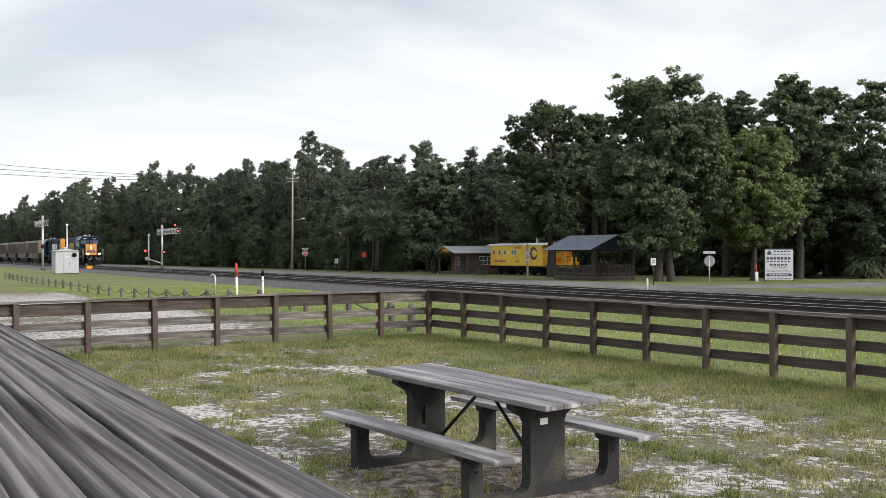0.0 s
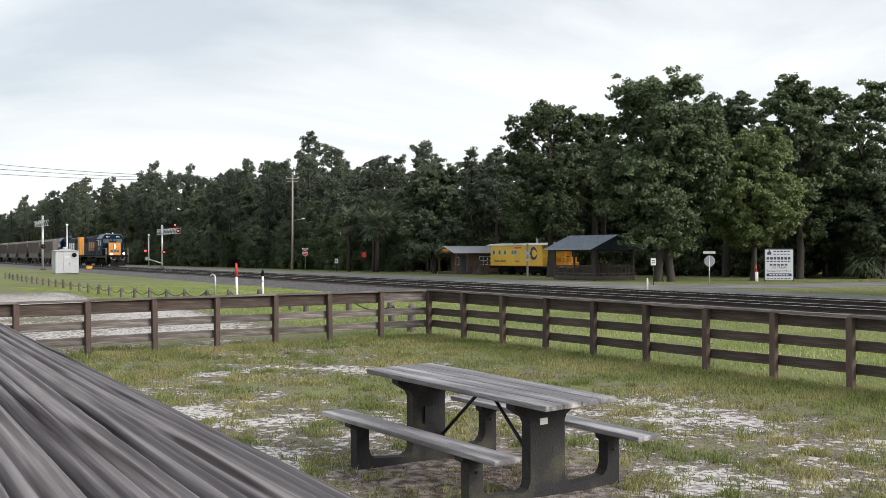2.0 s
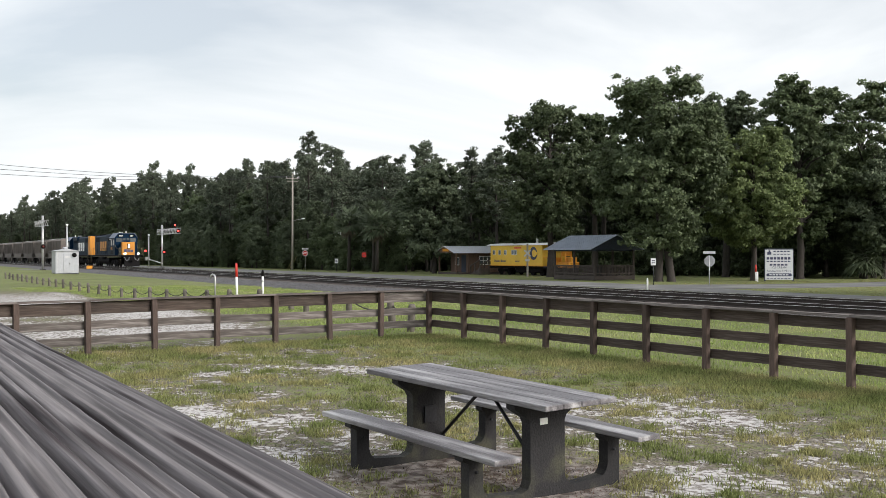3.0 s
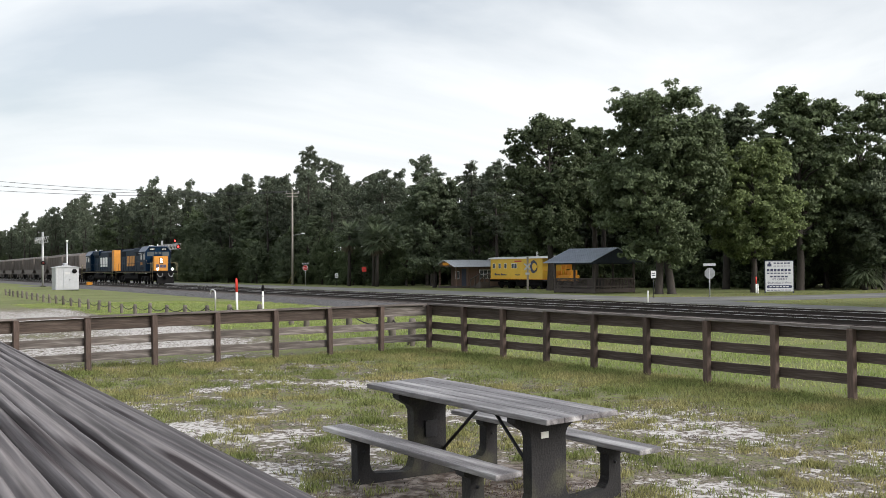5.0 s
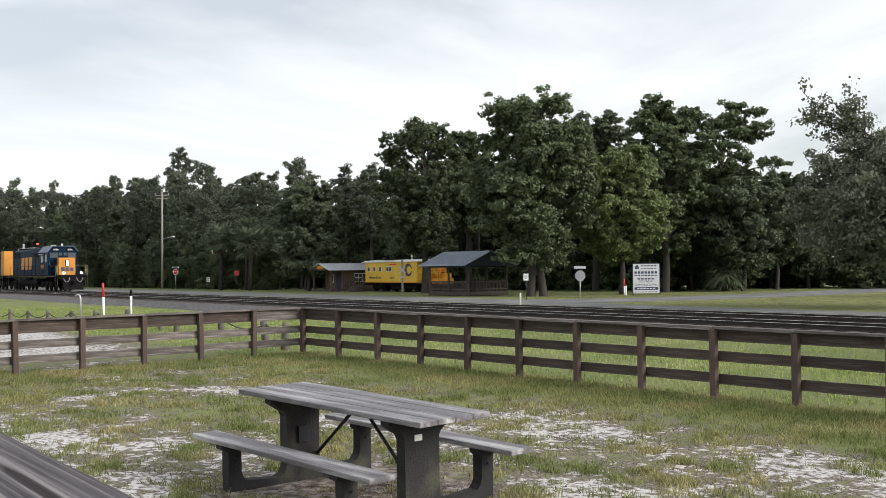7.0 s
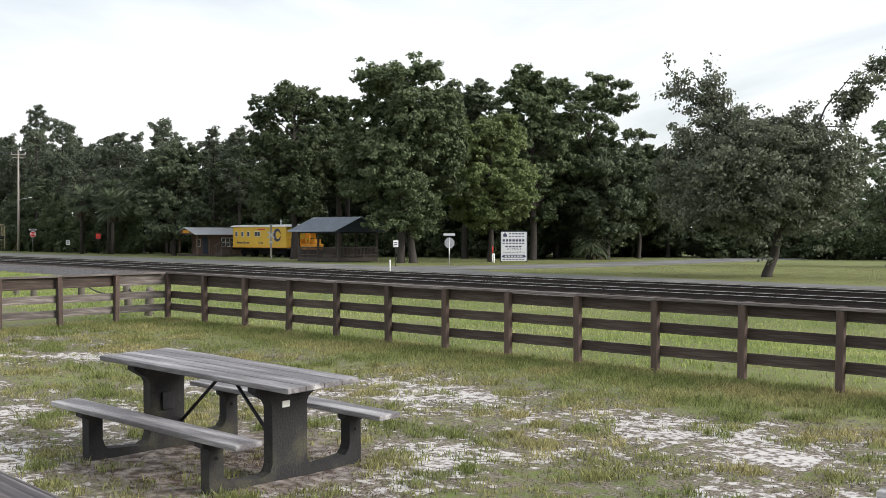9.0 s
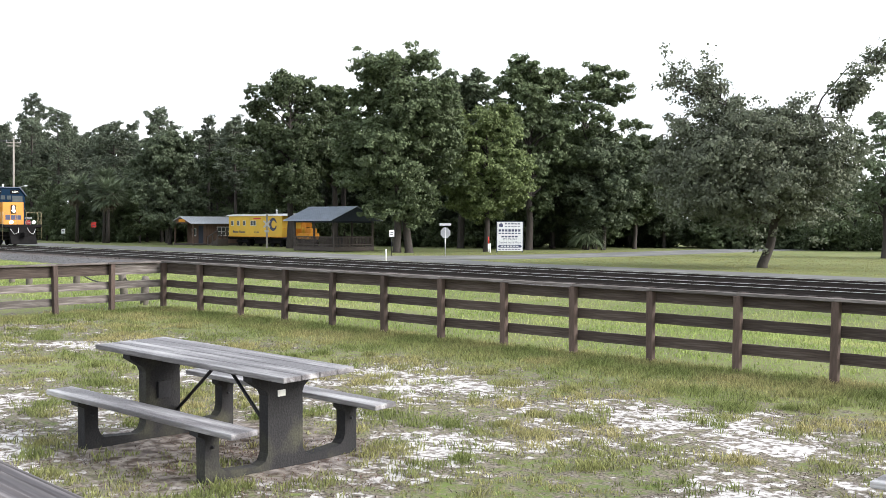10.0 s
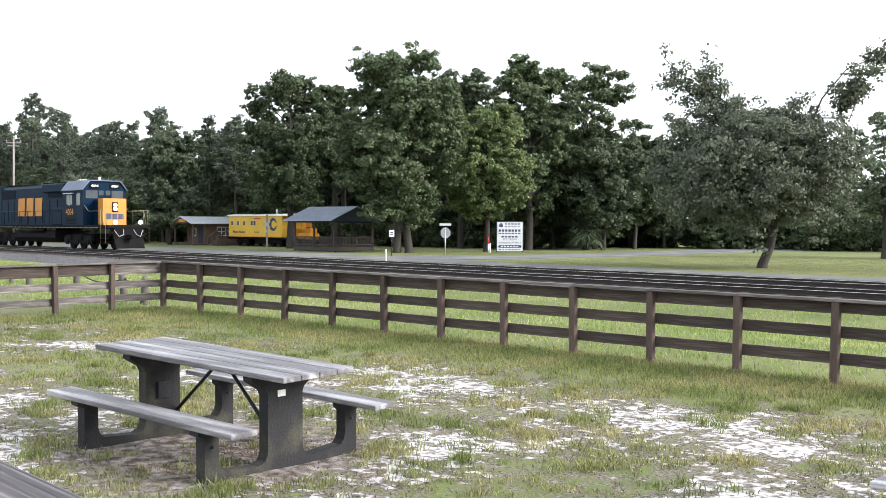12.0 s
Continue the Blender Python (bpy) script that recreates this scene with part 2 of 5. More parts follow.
# ---- ground ----
def ground_z(x, y):
    x, y = np.asarray(x, dtype=float), np.asarray(y, dtype=float)
    d, s = np.clip(-0.741 * x + 0.672 * y, -4, 26), np.clip(0.672 * x + 0.741 * y, -9, 12)
    z = 0.0111 * (d - 8.4) - 0.0067 * (s + 1.77)
    away = np.maximum(smooth_step(13, 22, y), 0.85 * smooth_step(20, 60, -x))
    bank = 0.27 * smooth_step(-60, -25, x) * smooth_step(18.5, 24.6, y) * (1 - smooth_step(35.5, 39, y))
    return z * (1 - away) - 0.5 * away + bank


def patch(x, y, size, seed):
    return noise.fractal(Vector((x / size, y / size, seed)), 1.0, 2.0, 4)


FENCE_CORNER, FENCE_RIGHT, FENCE_LEFT = Vector((-18.95, 9.92, 0)), Vector((0.9929, 0.1192, 0)), Vector((0.118, -0.993, 0))


def sandy(x, y):
    """How bare the yard is at a place: 0 turf, 1 sand."""
    edge = (y - (FENCE_CORNER.y + (x - FENCE_CORNER.x) * 0.12))
    inside = smooth_step(-0.9, -2.6, edge)
    lot = float(smooth_step(-20.5, -22.5, x) * smooth_step(9.3, 7.0, y - 0.06 * (-x - 22)) * smooth_step(-75, -60, x))
    v = 0.445 + 0.31 * patch(x, y, 2.2, 3.1) + 0.25 * patch(x, y, 0.6, 9.7) + 0.07 * patch(x, y, 0.27, 6.2)
    v -= 0.30 * math.exp(-((x + 5.3) ** 2 + (y - 5.55) ** 2) / 0.7)
    v -= 0.13 * float(smooth_step(-10.5, -13.5, x))
    return float(max(min(1, max(0, v)) * inside * float(smooth_step(-21, -19.5, x)), 0.75 * lot * (0.8 + 0.5 * patch(x, y, 3.0, 5.0))))


TABLE_AT = (-7.44, 4.36)


def dirty(x, y):
    dx, dy = x - TABLE_AT[0], y - TABLE_AT[1]
    r = math.hypot(dx, dy) + 0.35 * patch(x, y, 0.7, 4.0)
    return float(0.9 * smooth_step(1.5, 0.7, r))


def axis(lo, hi, step, far, grow=1.16):
    mid = list(np.arange(lo, hi + step / 2, step))
    out, s = [], step
    v = hi
    while v < far:
        s *= grow
        v += s
        out.append(v)
    back, s, v = [], step, lo
    while v > -far:
        s *= grow
        v -= s
        back.append(v)
    return back[::-1] + mid + out


def build_ground():
    xs, ys = axis(-19.5, -1.0, 0.11, 1800), axis(0.5, 12.5, 0.11, 1800)
    nx, ny = len(xs), len(ys)
    gx, gy = np.meshgrid(xs, ys)
    z = ground_z(gx, gy)
    co = np.stack([gx, gy, z], -1).reshape(-1, 3)
    sand, dirt = np.zeros(nx * ny), np.zeros(nx * ny)
    for i, (x, y, _) in enumerate(co):
        if -80 < x < 6 and -8 < y < 16:
            sand[i], dirt[i] = sandy(x, y), dirty(x, y)
            co[i, 2] += 0.012 * noise.noise(Vector((x * 2.1, y * 2.1, 0.5)))
    idx = np.arange(nx * ny).reshape(ny, nx)
    faces = np.stack([idx[:-1, :-1], idx[:-1, 1:], idx[1:, 1:], idx[1:, :-1]], -1).reshape(-1, 4)
    me = bpy.data.meshes.new("ground")
    me.from_pydata(co.tolist(), [], faces.tolist())
    for name, data in (("sand", sand), ("dirt", dirt)):
        me.attributes.new(name, "FLOAT", "POINT").data.foreach_set("value", data.astype(np.float32))
    me.materials.append(ground_material())
    me.shade_smooth()
    tagged(new("ground", me), "patchy green turf over pale sand", "ground", kind="structure")


build_ground()


def strip(name, mat, label, category, line, half, lift=0.02):
    """A flat paved strip along a line of (x, y), with a little thickness."""
    bm = bmesh.new()
    pts = [Vector((x, y, 0)) for x, y in line]
    rows = []
    for i, p in enumerate(pts):
        way = (pts[min(i + 1, len(pts) - 1)] - pts[max(i - 1, 0)]).normalized()
        side = Vector((-way.y, way.x, 0)) * (half if not hasattr(half, "__len__") else half[i])
        row = []
        for q, dz in ((p - side, -0.1), (p - side, lift), (p + side, lift), (p + side, -0.1)):
            row.append(bm.verts.new((q.x, q.y, float(ground_z(q.x, q.y)) + dz)))
        rows.append(row)
    for a, b in zip(rows, rows[1:]):
        for k in range(3):
            bm.faces.new((a[k], a[k + 1], b[k + 1], b[k]))
    return tagged(part(name, bm, mat), label, category, kind="structure")


strip("road", M_ASPHALT, "worn grey asphalt road beside the railway", "road", [(-420, 47.5), (-160, 47.5), (-90, 47.6), (-62, 47.4), (-46, 45.6), (-20, 45.2), (160, 45.2)], [3.4, 3.4, 3.4, 3.3, 1.7, 1.4, 1.4])
strip("side_road", M_ASPHALT, "worn asphalt lane leading into the trees", "road", [(-57.5, 48), (-54.5, 56), (-54, 66), (-55.5, 77), (-57.5, 90), (-56, 102), (-48, 112), (-20, 122)], [5.0, 3.7, 3.4, 3.4, 3.4, 3.4, 3.4, 3.4], 0.035)
strip("crossing_road", M_ASPHALT, "asphalt road across the tracks", "road", [(-172, -60), (-172, 10), (-172, 24.6)], 3.5)
strip("far_road", M_ASPHALT, "asphalt road beyond the tracks", "road", [(-172, 36.2), (-172, 44.2)], 3.5, 0.03)


# ---- railway ----
def build_railway():
    bm = bmesh.new()
    prof = [(24.5, -0.62), (25.5, -0.135), (29.9, -0.10), (30.3, -0.16), (30.7, -0.10), (34.3, -0.13), (35.8, -0.62)]
    xs = [-900 + 4 * i for i in range(275)]
    rows = [[bm.verts.new((x, y, z + 0.03 * noise.noise(Vector((x * 0.4, y, 1))))) for y, z in prof] for x in xs]
    for a, b in zip(rows, rows[1:]):
        for k in range(len(prof) - 1):
            bm.faces.new((a[k], a[k + 1], b[k + 1], b[k]))
    bed = part("ballast_bed", bm, M_BALLAST)
    bed.data.materials.append(M_TRACKBED)
    for f in bed.data.polygons:
        f.material_index = 1 if 26.0 < f.center.y < 34.2 else 0
    tagged(bed, "grey crushed stone ballast under the tracks", "ballast", kind="structure")
    for cy in (28.0, 32.3):
        track = thing("railway_track", pose(0, 0, 0), "straight railway track on wooden ties", "track", "railway tracks")
        for y in (cy - 0.75, cy + 0.75):
            bm = bmesh.new()
            o = [(-0.07, -0.11), (0.07, -0.11), (0.07, -0.09), (0.012, -0.07), (0.012, 0.02), (0.036, 0.03), (0.036, 0.05), (-0.036, 0.05), (-0.036, 0.03), (-0.012, 0.02), (-0.012, -0.07), (-0.07, -0.09)]
            prism(bm, [(y + a, b) for a, b in o], "x", -900, 200)
            r = part("rail", bm, M_RAIL, track)
            bm = bmesh.new()
            box(bm, -900, 200, y - 0.035, y + 0.035, 0.0505, 0.054)
            part("rail_head", bm, M_RAILTOP, r, "polished steel running surface")
        bm = bmesh.new()
        box(bm, -0.11, 0.11, cy - 1.3, cy + 1.3, -0.27, -0.09, bevel=0.01)
        one = finish(bm, "tie", M_TIE)
        for i in range(200):
            share("tie", one, track, pose(-104 + i * 0.56, random.uniform(-0.04, 0.04), random.uniform(-0.01, 0.01), 0, 0, random.uniform(-0.8, 0.8)))
        bm = bmesh.new()
        for i in range(260):
            x = -250 + i * 0.56
            box(bm, x - 0.11, x + 0.11, cy - 1.3, cy + 1.3, -0.27, -0.10 + 0.015 * random.random())
        tagged(part("tie_row", bm, M_TIE, track, "dark wooden ties"), kind="stuff")


build_railway()


# ---- fences ----
def board_mesh(length, thick, high, mat=None):
    bm = bmesh.new()
    k = 5
    rows = []
    for i in range(k + 1):
        x = length * i / k
        w = 0.0015 * math.sin(i * 2.3)
        rows.append([bm.verts.new((x, y + w, z + w)) for y, z in ((-thick / 2, 0), (thick / 2, 0), (thick / 2, high), (-thick / 2, high))])
    for a, b in zip(rows, rows[1:]):
        for j in range(4):
            bm.faces.new((a[j], a[(j + 1) % 4], b[(j + 1) % 4], b[j]))
    bm.faces.new(rows[0][::-1])
    bm.faces.new(rows[-1])
    return finish(bm, "board", mat or M_FENCE)


def build_fence(name, start, way, count, spacing, seat, label, first=0, mat=None, rise=0.0):
    """Posts with three boards on their far side and a flat cap, following the ground."""
    fence = thing(name, pose(0, 0, 0), label, "fence", "yard fences")
    rng = random.Random(name + label)
    post_bm = bmesh.new()
    box(post_bm, -0.045, 0.045, -0.045, 0.045, -0.25, 0.885, bevel=0.006)
    post = finish(post_bm, "post", M_POST)
    board, cap = board_mesh(spacing + 0.004, 0.036, 0.135, mat), board_mesh(spacing + 0.004, 0.14, 0.032, M_CAP)
    tops = [board_mesh(spacing + 0.004, 0.036, 0.20 - 0.07 * rise * k / 4, M_FENCE) for k in range(5)]
    yaw = math.degrees(math.atan2(way.y, way.x))
    spots = [start + way * spacing * i for i in range(first, count)]
    hs = [float(ground_z(p.x, p.y)) for p in spots]
    side = Vector((-way.y, way.x, 0)) * seat
    lift = [0.05 * rise * min(1.0, i / 11) for i in range(len(spots))]
    for p, h, up in zip(spots, hs, lift):
        share("post", post, fence, pose(p.x, p.y, h + up, rng.uniform(-1, 1), rng.uniform(-1, 1), yaw))
    for i, (p, q) in enumerate(zip(spots, spots[1:])):
        h, share_of = hs[i] + lift[i], rise * min(1.0, i / 11)
        fall = math.degrees(math.atan2(hs[i + 1] + lift[i + 1] - h, spacing))
        for z, b in ((0.175 - 0.01 * share_of, board), (0.425 + 0.055 * share_of, board), (0.68 + 0.07 * share_of, tops[round(4 * min(1.0, i / 11))])):
            e = p + side * 0.072
            share("board", b, fence, pose(e.x, e.y, h + z + rng.uniform(-0.008, 0.008), 0, -fall + rng.uniform(-0.3, 0.3), yaw))
        e = p + side * 0.03
        share("cap", cap, fence, pose(e.x, e.y, h + 0.888, 0, -fall, yaw))


build_fence("board_fence", FENCE_CORNER, FENCE_RIGHT, 16, 1.183, 1, "weathered brown three-board timber fence with a flat cap", rise=1.0)
build_fence("board_fence", FENCE_CORNER + FENCE_LEFT * 1.12, FENCE_LEFT, 10, 1.12, -1, "sun-bleached three-board timber fence joining at the corner", mat=M_FENCE_PALE)
for_corner = FENCE_CORNER
corner_piece = thing("board_fence", pose(0, 0, 0), "short corner bay of weathered timber fence", "fence", "yard fences")
cz = float(ground_z(for_corner.x, for_corner.y))
for z, b in ((0.175, 0.135), (0.425, 0.135), (0.68, 0.2)):
    share("board", board_mesh(1.12, 0.036, b, M_FENCE_PALE), corner_piece, pose(for_corner.x - 0.06, for_corner.y, cz + z, 0, 0, math.degrees(math.atan2(FENCE_LEFT.y, FENCE_LEFT.x))))
share("cap", board_mesh(1.12, 0.14, 0.032, M_CAP), corner_piece, pose(for_corner.x, for_corner.y - 0.09, cz + 0.886, 0, 0, math.degrees(math.atan2(FENCE_LEFT.y, FENCE_LEFT.x))))


# ---- picnic tables ----
def picnic_table(m, label):
    table = thing("picnic_table", m, label, "picnic table", "picnic tables")
    L, W, HT, HB, OB, WB, LF = 2.42, 0.677, 0.76, 0.437, 0.782, 0.227, 0.783
    gap, n = 0.006, 4
    w = (W - gap * (n - 1)) / n
    for i in range(n):
        y = -W / 2 + i * (w + gap)
        block("tabletop_plank", M_PLANK, table, -L / 2 - 0.006 * (i % 2), L / 2 + 0.004 * ((i + 1) % 2), y, y + w, HT - 0.04, HT, bevel=0.004)
    for s in (-1, 1):
        a, b = sorted((s * OB, s * (OB - WB)))
        block("bench_plank", M_PLANK, table, -L / 2, L / 2, a, b, HB - 0.04, HB, bevel=0.005)
    half = [(0.0, -0.05), (0.72, -0.05), (0.72, HB - 0.10), (0.775, HB - 0.07), (0.775, HB - 0.042), (0.565, HB - 0.042), (0.565, HB - 0.07), (0.60, HB - 0.11),
            (0.60, 0.17), (0.585, 0.12), (0.55, 0.085), (0.25, 0.06), (0.19, 0.085), (0.165, 0.14), (0.165, 0.56), (0.185, 0.60), (0.31, 0.68), (0.31, HT - 0.042), (0.0, HT - 0.042)]
    outline = half + [(-y, z) for y, z in half[-2:0:-1]]
    for s in (-1, 1):
        bm = bmesh.new()
        # the casting is built of convex pieces that meet face to face
        x0, x1 = s * LF - 0.05, s * LF + 0.05
        for side in (-1, 1):
            f = lambda pts: [(side * y, z) for y, z in pts]
            prism(bm, f([(0.72, -0.05), (0.72, HB - 0.10), (0.60, HB - 0.10), (0.60, 0.17), (0.585, 0.12), (0.585, -0.05)]), "x", x0, x1)
            prism(bm, f([(0.72, HB - 0.10), (0.775, HB - 0.07), (0.775, HB - 0.042), (0.565, HB - 0.042), (0.565, HB - 0.07), (0.60, HB - 0.10)]), "x", x0, x1)
            prism(bm, f([(0.585, -0.05), (0.585, 0.12), (0.55, 0.085), (0.25, 0.06), (0.19, 0.085), (0.165, 0.14), (0.165, -0.05)]), "x", x0, x1)
        prism(bm, [(0.165, -0.05), (0.165, 0.56), (-0.165, 0.56), (-0.165, -0.05)], "x", x0, x1)
        prism(bm, [(0.165, 0.56), (0.185, 0.60), (0.31, 0.68), (0.31, HT - 0.042), (-0.31, HT - 0.042), (-0.31, 0.68), (-0.185, 0.60), (-0.165, 0.56)], "x", x0, x1)
        bmesh.ops.remove_doubles(bm, verts=bm.verts, dist=0.0005)
        part("end_frame", bm, M_CONCRETE, table, "dark mossy cast concrete frame")
        bar("brace", M_STEEL, table, [(0.055 + s * 0.055, 0.02 - s * 0.02, HT - 0.045), (s * (LF - 0.05), 0.06 - s * 0.08, 0.21)], 0.014, "thin dark steel brace")
        block("plate", M_STEEL, table, s * (LF - 0.075), s * (LF - 0.055) if s > 0 else s * (LF - 0.055), -0.06, 0.06, 0.33, 0.47) if s < 0 else \
            block("notice_tag", M_TAG, table, LF + 0.05, LF + 0.056, -0.075, -0.005, 0.545, 0.592, "small white printed tag")
        for side in (-1, 1):
            bar("bolt", M_STEEL, table, [(s * LF - 0.065, side * 0.66, HB - 0.16), (s * LF + 0.065, side * 0.66, HB - 0.16)], 0.012, n=6)
    return table


M_TAG = material("white tag", (0.75, 0.75, 0.72), 0.5, vary=0.1)
picnic_table(pose(0, 0, EYE, 0, 0, 47.82) @ pose(0, 0, 0, 1.74, 0, 0) @ pose(-1.768, 8.412, -2.038, 0, 0, -41.52), "picnic table with grey plank top and dark concrete end frames")
corner = pose(0, 0, 0, 0, 0, 6.3) @ Vector((-1.21, -0.782, 0))
picnic_table(pose(-2.80 - corner.x, 5.74 - corner.y, -0.06, 0, 0, 6.3), "second picnic table with weathered grey bench end")


# ---- handrail under the camera ----
def build_handrail():
    rail = thing("handrail", pose(0, 0, 0), "weathered grey timber handrail with deep grain", "handrail")
    bm = bmesh.new()
    y0, y1, z_top = 0.030, 0.186, 1.681
    rng = random.Random(17)
    cracks, v = [], y0 + 0.004
    while v < y1 - 0.006:
        cracks.append((v, rng.uniform(0.0010, 0.0026), rng.choice((0.003, 0.005, 0.008, 0.013)), rng.uniform(0, 50)))
        v += rng.uniform(0.005, 0.0125)
    n = 210
    vs = np.linspace(y0, y1, n + 1)
    rows = []
    for i in range(121):
        x = -4.2 + 0.04 * i
        drop = 0.0012 * np.sin(vs * 610 + 0.6 * math.sin(x * 1.7)) + 0.009 * np.clip(1 - (y1 - vs) / 0.010, 0, 1) ** 2
        for at, wide, deep, seed in cracks:
            here = at + 0.0042 * noise.noise(Vector((x * 1.3, seed, 0.3)))
            now = deep * min(1.0, max(0.0, 0.55 + 1.1 * noise.noise(Vector((x * 0.9, seed, 7.7)))))
            drop = np.maximum(drop, now * np.clip(1.4 - np.abs(vs - here) / wide, 0, 1))
        rows.append([bm.verts.new((x, y0, 1.642))] + [bm.verts.new((x, float(v), z_top - float(d))) for v, d in zip(vs, drop)] + [bm.verts.new((x, y1, 1.642))])
    k_all = n + 3
    for p, q in zip(rows, rows[1:]):
        for k in range(k_all):
            bm.faces.new((p[k], p[(k + 1) % k_all], q[(k + 1) % k_all], q[k]))
    bm.faces.new(rows[0])
    bm.faces.new(rows[-1])
    part("top_board", bm, M_RAILWOOD, rail, smooth=True)
    block("side_board", M_RAILWOOD, rail, -4.2, 0.6, 0.05, 0.088, 1.50, 1.645)
    for x in (-4.1, -2.0, 0.5):
        block("post", M_RAILWOOD, rail, x - 0.045, x + 0.045, 0.09, 0.18, -0.25, 1.645, bevel=0.006)


build_handrail()


# ---- trees ----
def unit(v):
    return v / np.maximum(np.linalg.norm(v, axis=-1, keepdims=True), 1e-6)


def foliage(name, centres, spread, per, size, mat, rng, flat=0.6, heart=None):
    """Leaf cards round clump centres; the cards lie like shingles, outwards from the crown's heart and upwards."""
    c = np.repeat(np.asarray(centres, dtype=float), per, axis=0)
    k = len(c)
    reach = np.repeat(rng.uniform(0.65, 1.35, (len(centres), 1)), per, axis=0) * spread
    off = unit(rng.normal(size=(k, 3))) * rng.uniform(0.2, 1.0, (k, 1)) ** 0.8 * 1.45 * reach * np.array([1, 1, flat])
    face = unit(off) * 0.6 + np.array([0, 0, 0.3]) + rng.normal(size=(k, 3)) * 0.6
    if heart is not None:
        face = face + unit(c - np.asarray(heart)) * 0.4
    face = unit(face)
    u = unit(np.cross(face, rng.normal(size=(k, 3))))
    v = np.cross(face, u)
    s = size * rng.uniform(0.6, 1.45, size=(k, 1))
    return quads_mesh(name, (c + off).astype(np.float32), (u * s * 0.5).astype(np.float32), (v * s * 0.34).astype(np.float32), mat)


def bough(bm, p, q, r, rng, n=6):
    """A crooked branch from p to q."""
    p, q = Vector(p), Vector(q)
    d = (q - p).length
    pts = [p] + [p.lerp(q, s) + Vector(rng.normal(size=3)) * 0.06 * d + Vector((0, 0, 0.10 * d * s * (1 - s) * 4)) for s in (0.3, 0.55, 0.8)] + [q]
    tube(bm, pts, [r, r * 0.75, r * 0.55, r * 0.38, r * 0.15], n, closed=False)
    return pts


def broad_tree(name, h, w, bare, seed, leaf, label, lean=(0, 0), lobes=34, clumps=15, per=60, size=0.2, split=1, skirt=0.0, flat=0.7, top=0.55, group="trees by the road", arms=(), gap=0.6, shade=0.0, fill=0.5, stout=1.0, shift=(0, 0)):
    """A broadleaf tree at the origin: forked trunk, a bough to every lobe of the crown, leaf clumps over each lobe with gaps between.
    skirt: how far the lower lobes hang below the fork; top: where the crown is widest; gap: how far the lobes stand apart; shade: the share of
    the crown's height that is hollow round the trunk; fill: leaf clumps inside the crown for each lobe clump; arms: long thin-leaved branches (tip, bareness)."""
    rng = np.random.default_rng(seed)
    tree = thing(name, pose(0, 0, -50), label, "tree", group)
    bm = bmesh.new()
    r = 0.0185 * h * stout
    axes = []
    for k in range(split):
        foot = Vector((0.75 * k, 0.7 * k, -0.3))
        fork = Vector((lean[0] - 0.5 * k, lean[1] + 0.9 * k, bare))
        head = Vector((lean[0] * 1.6 + (0.9 * k - 0.45 * (split - 1)), lean[1] * 1.6, bare + (h - bare) * 0.72))
        pts = [foot, foot + Vector((0, 0, 0.5)), foot.lerp(fork, 0.55) + Vector((0.08, 0.05, 0)), fork, fork.lerp(head, 0.5) + Vector(rng.normal(size=3)) * 0.25, head]
        tube(bm, pts, [r * 1.6, r * 1.08, r * 0.92, r * 0.8, r * 0.5, r * 0.16], 10, closed=False)
        axes.append((fork, head))
    low = bare - skirt
    heart = np.array([lean[0] * 1.4 + shift[0], lean[1] * 1.4 + shift[1], low + (h - low) * 0.45])
    spots, tries = [], 0
    while len(spots) < lobes and tries < 4000:
        tries += 1
        f = rng.uniform(0.03, 0.97)
        wide = math.sqrt(max(0.02, 1 - ((f - top) / (top + 0.04 if f < top else 1.04 - top)) ** 2))
        a, q = rng.uniform(0, 2 * math.pi), math.sqrt(rng.uniform(0.02, 1.0))
        rad = w * rng.uniform(0.075, 0.135)
        p = np.array([heart[0] + math.cos(a) * q * (w / 2 * wide - rad * 0.3), heart[1] + math.sin(a) * q * (w / 2 * wide - rad * 0.3), low + (h - low) * f - rad * flat])
        if f < shade and q < 0.7:
            continue
        if all(np.linalg.norm((p - o) * np.array([1, 1, 1.5])) > gap * (rad + o_r) for o, o_r in spots):
            spots.append((p, rad))
    cs = []
    for p, rad in spots:
        fork, head = axes[int(rng.integers(0, split))]
        s = float(np.clip((p[2] - bare) / max(0.1, head.z - bare) - rng.uniform(0.15, 0.4), 0, 0.95))
        way = bough(bm, fork.lerp(head, s), p, r * (0.42 - 0.25 * s), rng)
        cs.append(tuple(way[3]))
        for _ in range(clumps):
            d = unit(rng.normal(size=3) + np.array([0, 0, 0.2]))
            c = p + d * np.array([1, 1, flat]) * rad * rng.uniform(0.4, 1.3)
            cs.append(tuple(c))
            if rng.random() < fill:
                e = rng.uniform(0.45, 1.1)
                cs.append(tuple(np.array(way[0].lerp(way[4], e)) + rng.normal(size=3) * rad * 0.55))
        for _ in range(2):
            bough(bm, way[3], p + unit(rng.normal(size=3)) * rad * 0.9, r * 0.08, rng, 4)
    crown = foliage("crown", cs, 0.062 * w ** 0.72, per, size, leaf, rng, heart=heart)
    ob = new("crown", crown)
    ob.parent = tree
    thin = []
    for tip, side in arms:
        fork, head = axes[0]
        way = bough(bm, fork.lerp(head, 0.3), tip, r * 0.34, rng)
        for _ in range(30):
            s = rng.uniform(0.45, 1.0)
            p = Vector(way[1]).lerp(Vector(tip), s)
            q = p + Vector(rng.normal(size=3)) * side * (1.15 - 0.5 * s) + Vector((0, 0, 0.3))
            bough(bm, p, q, 0.035, rng, 4)
            thin += [tuple(Vector(p).lerp(q, e)) for e in (0.45, 0.75, 1.0)]
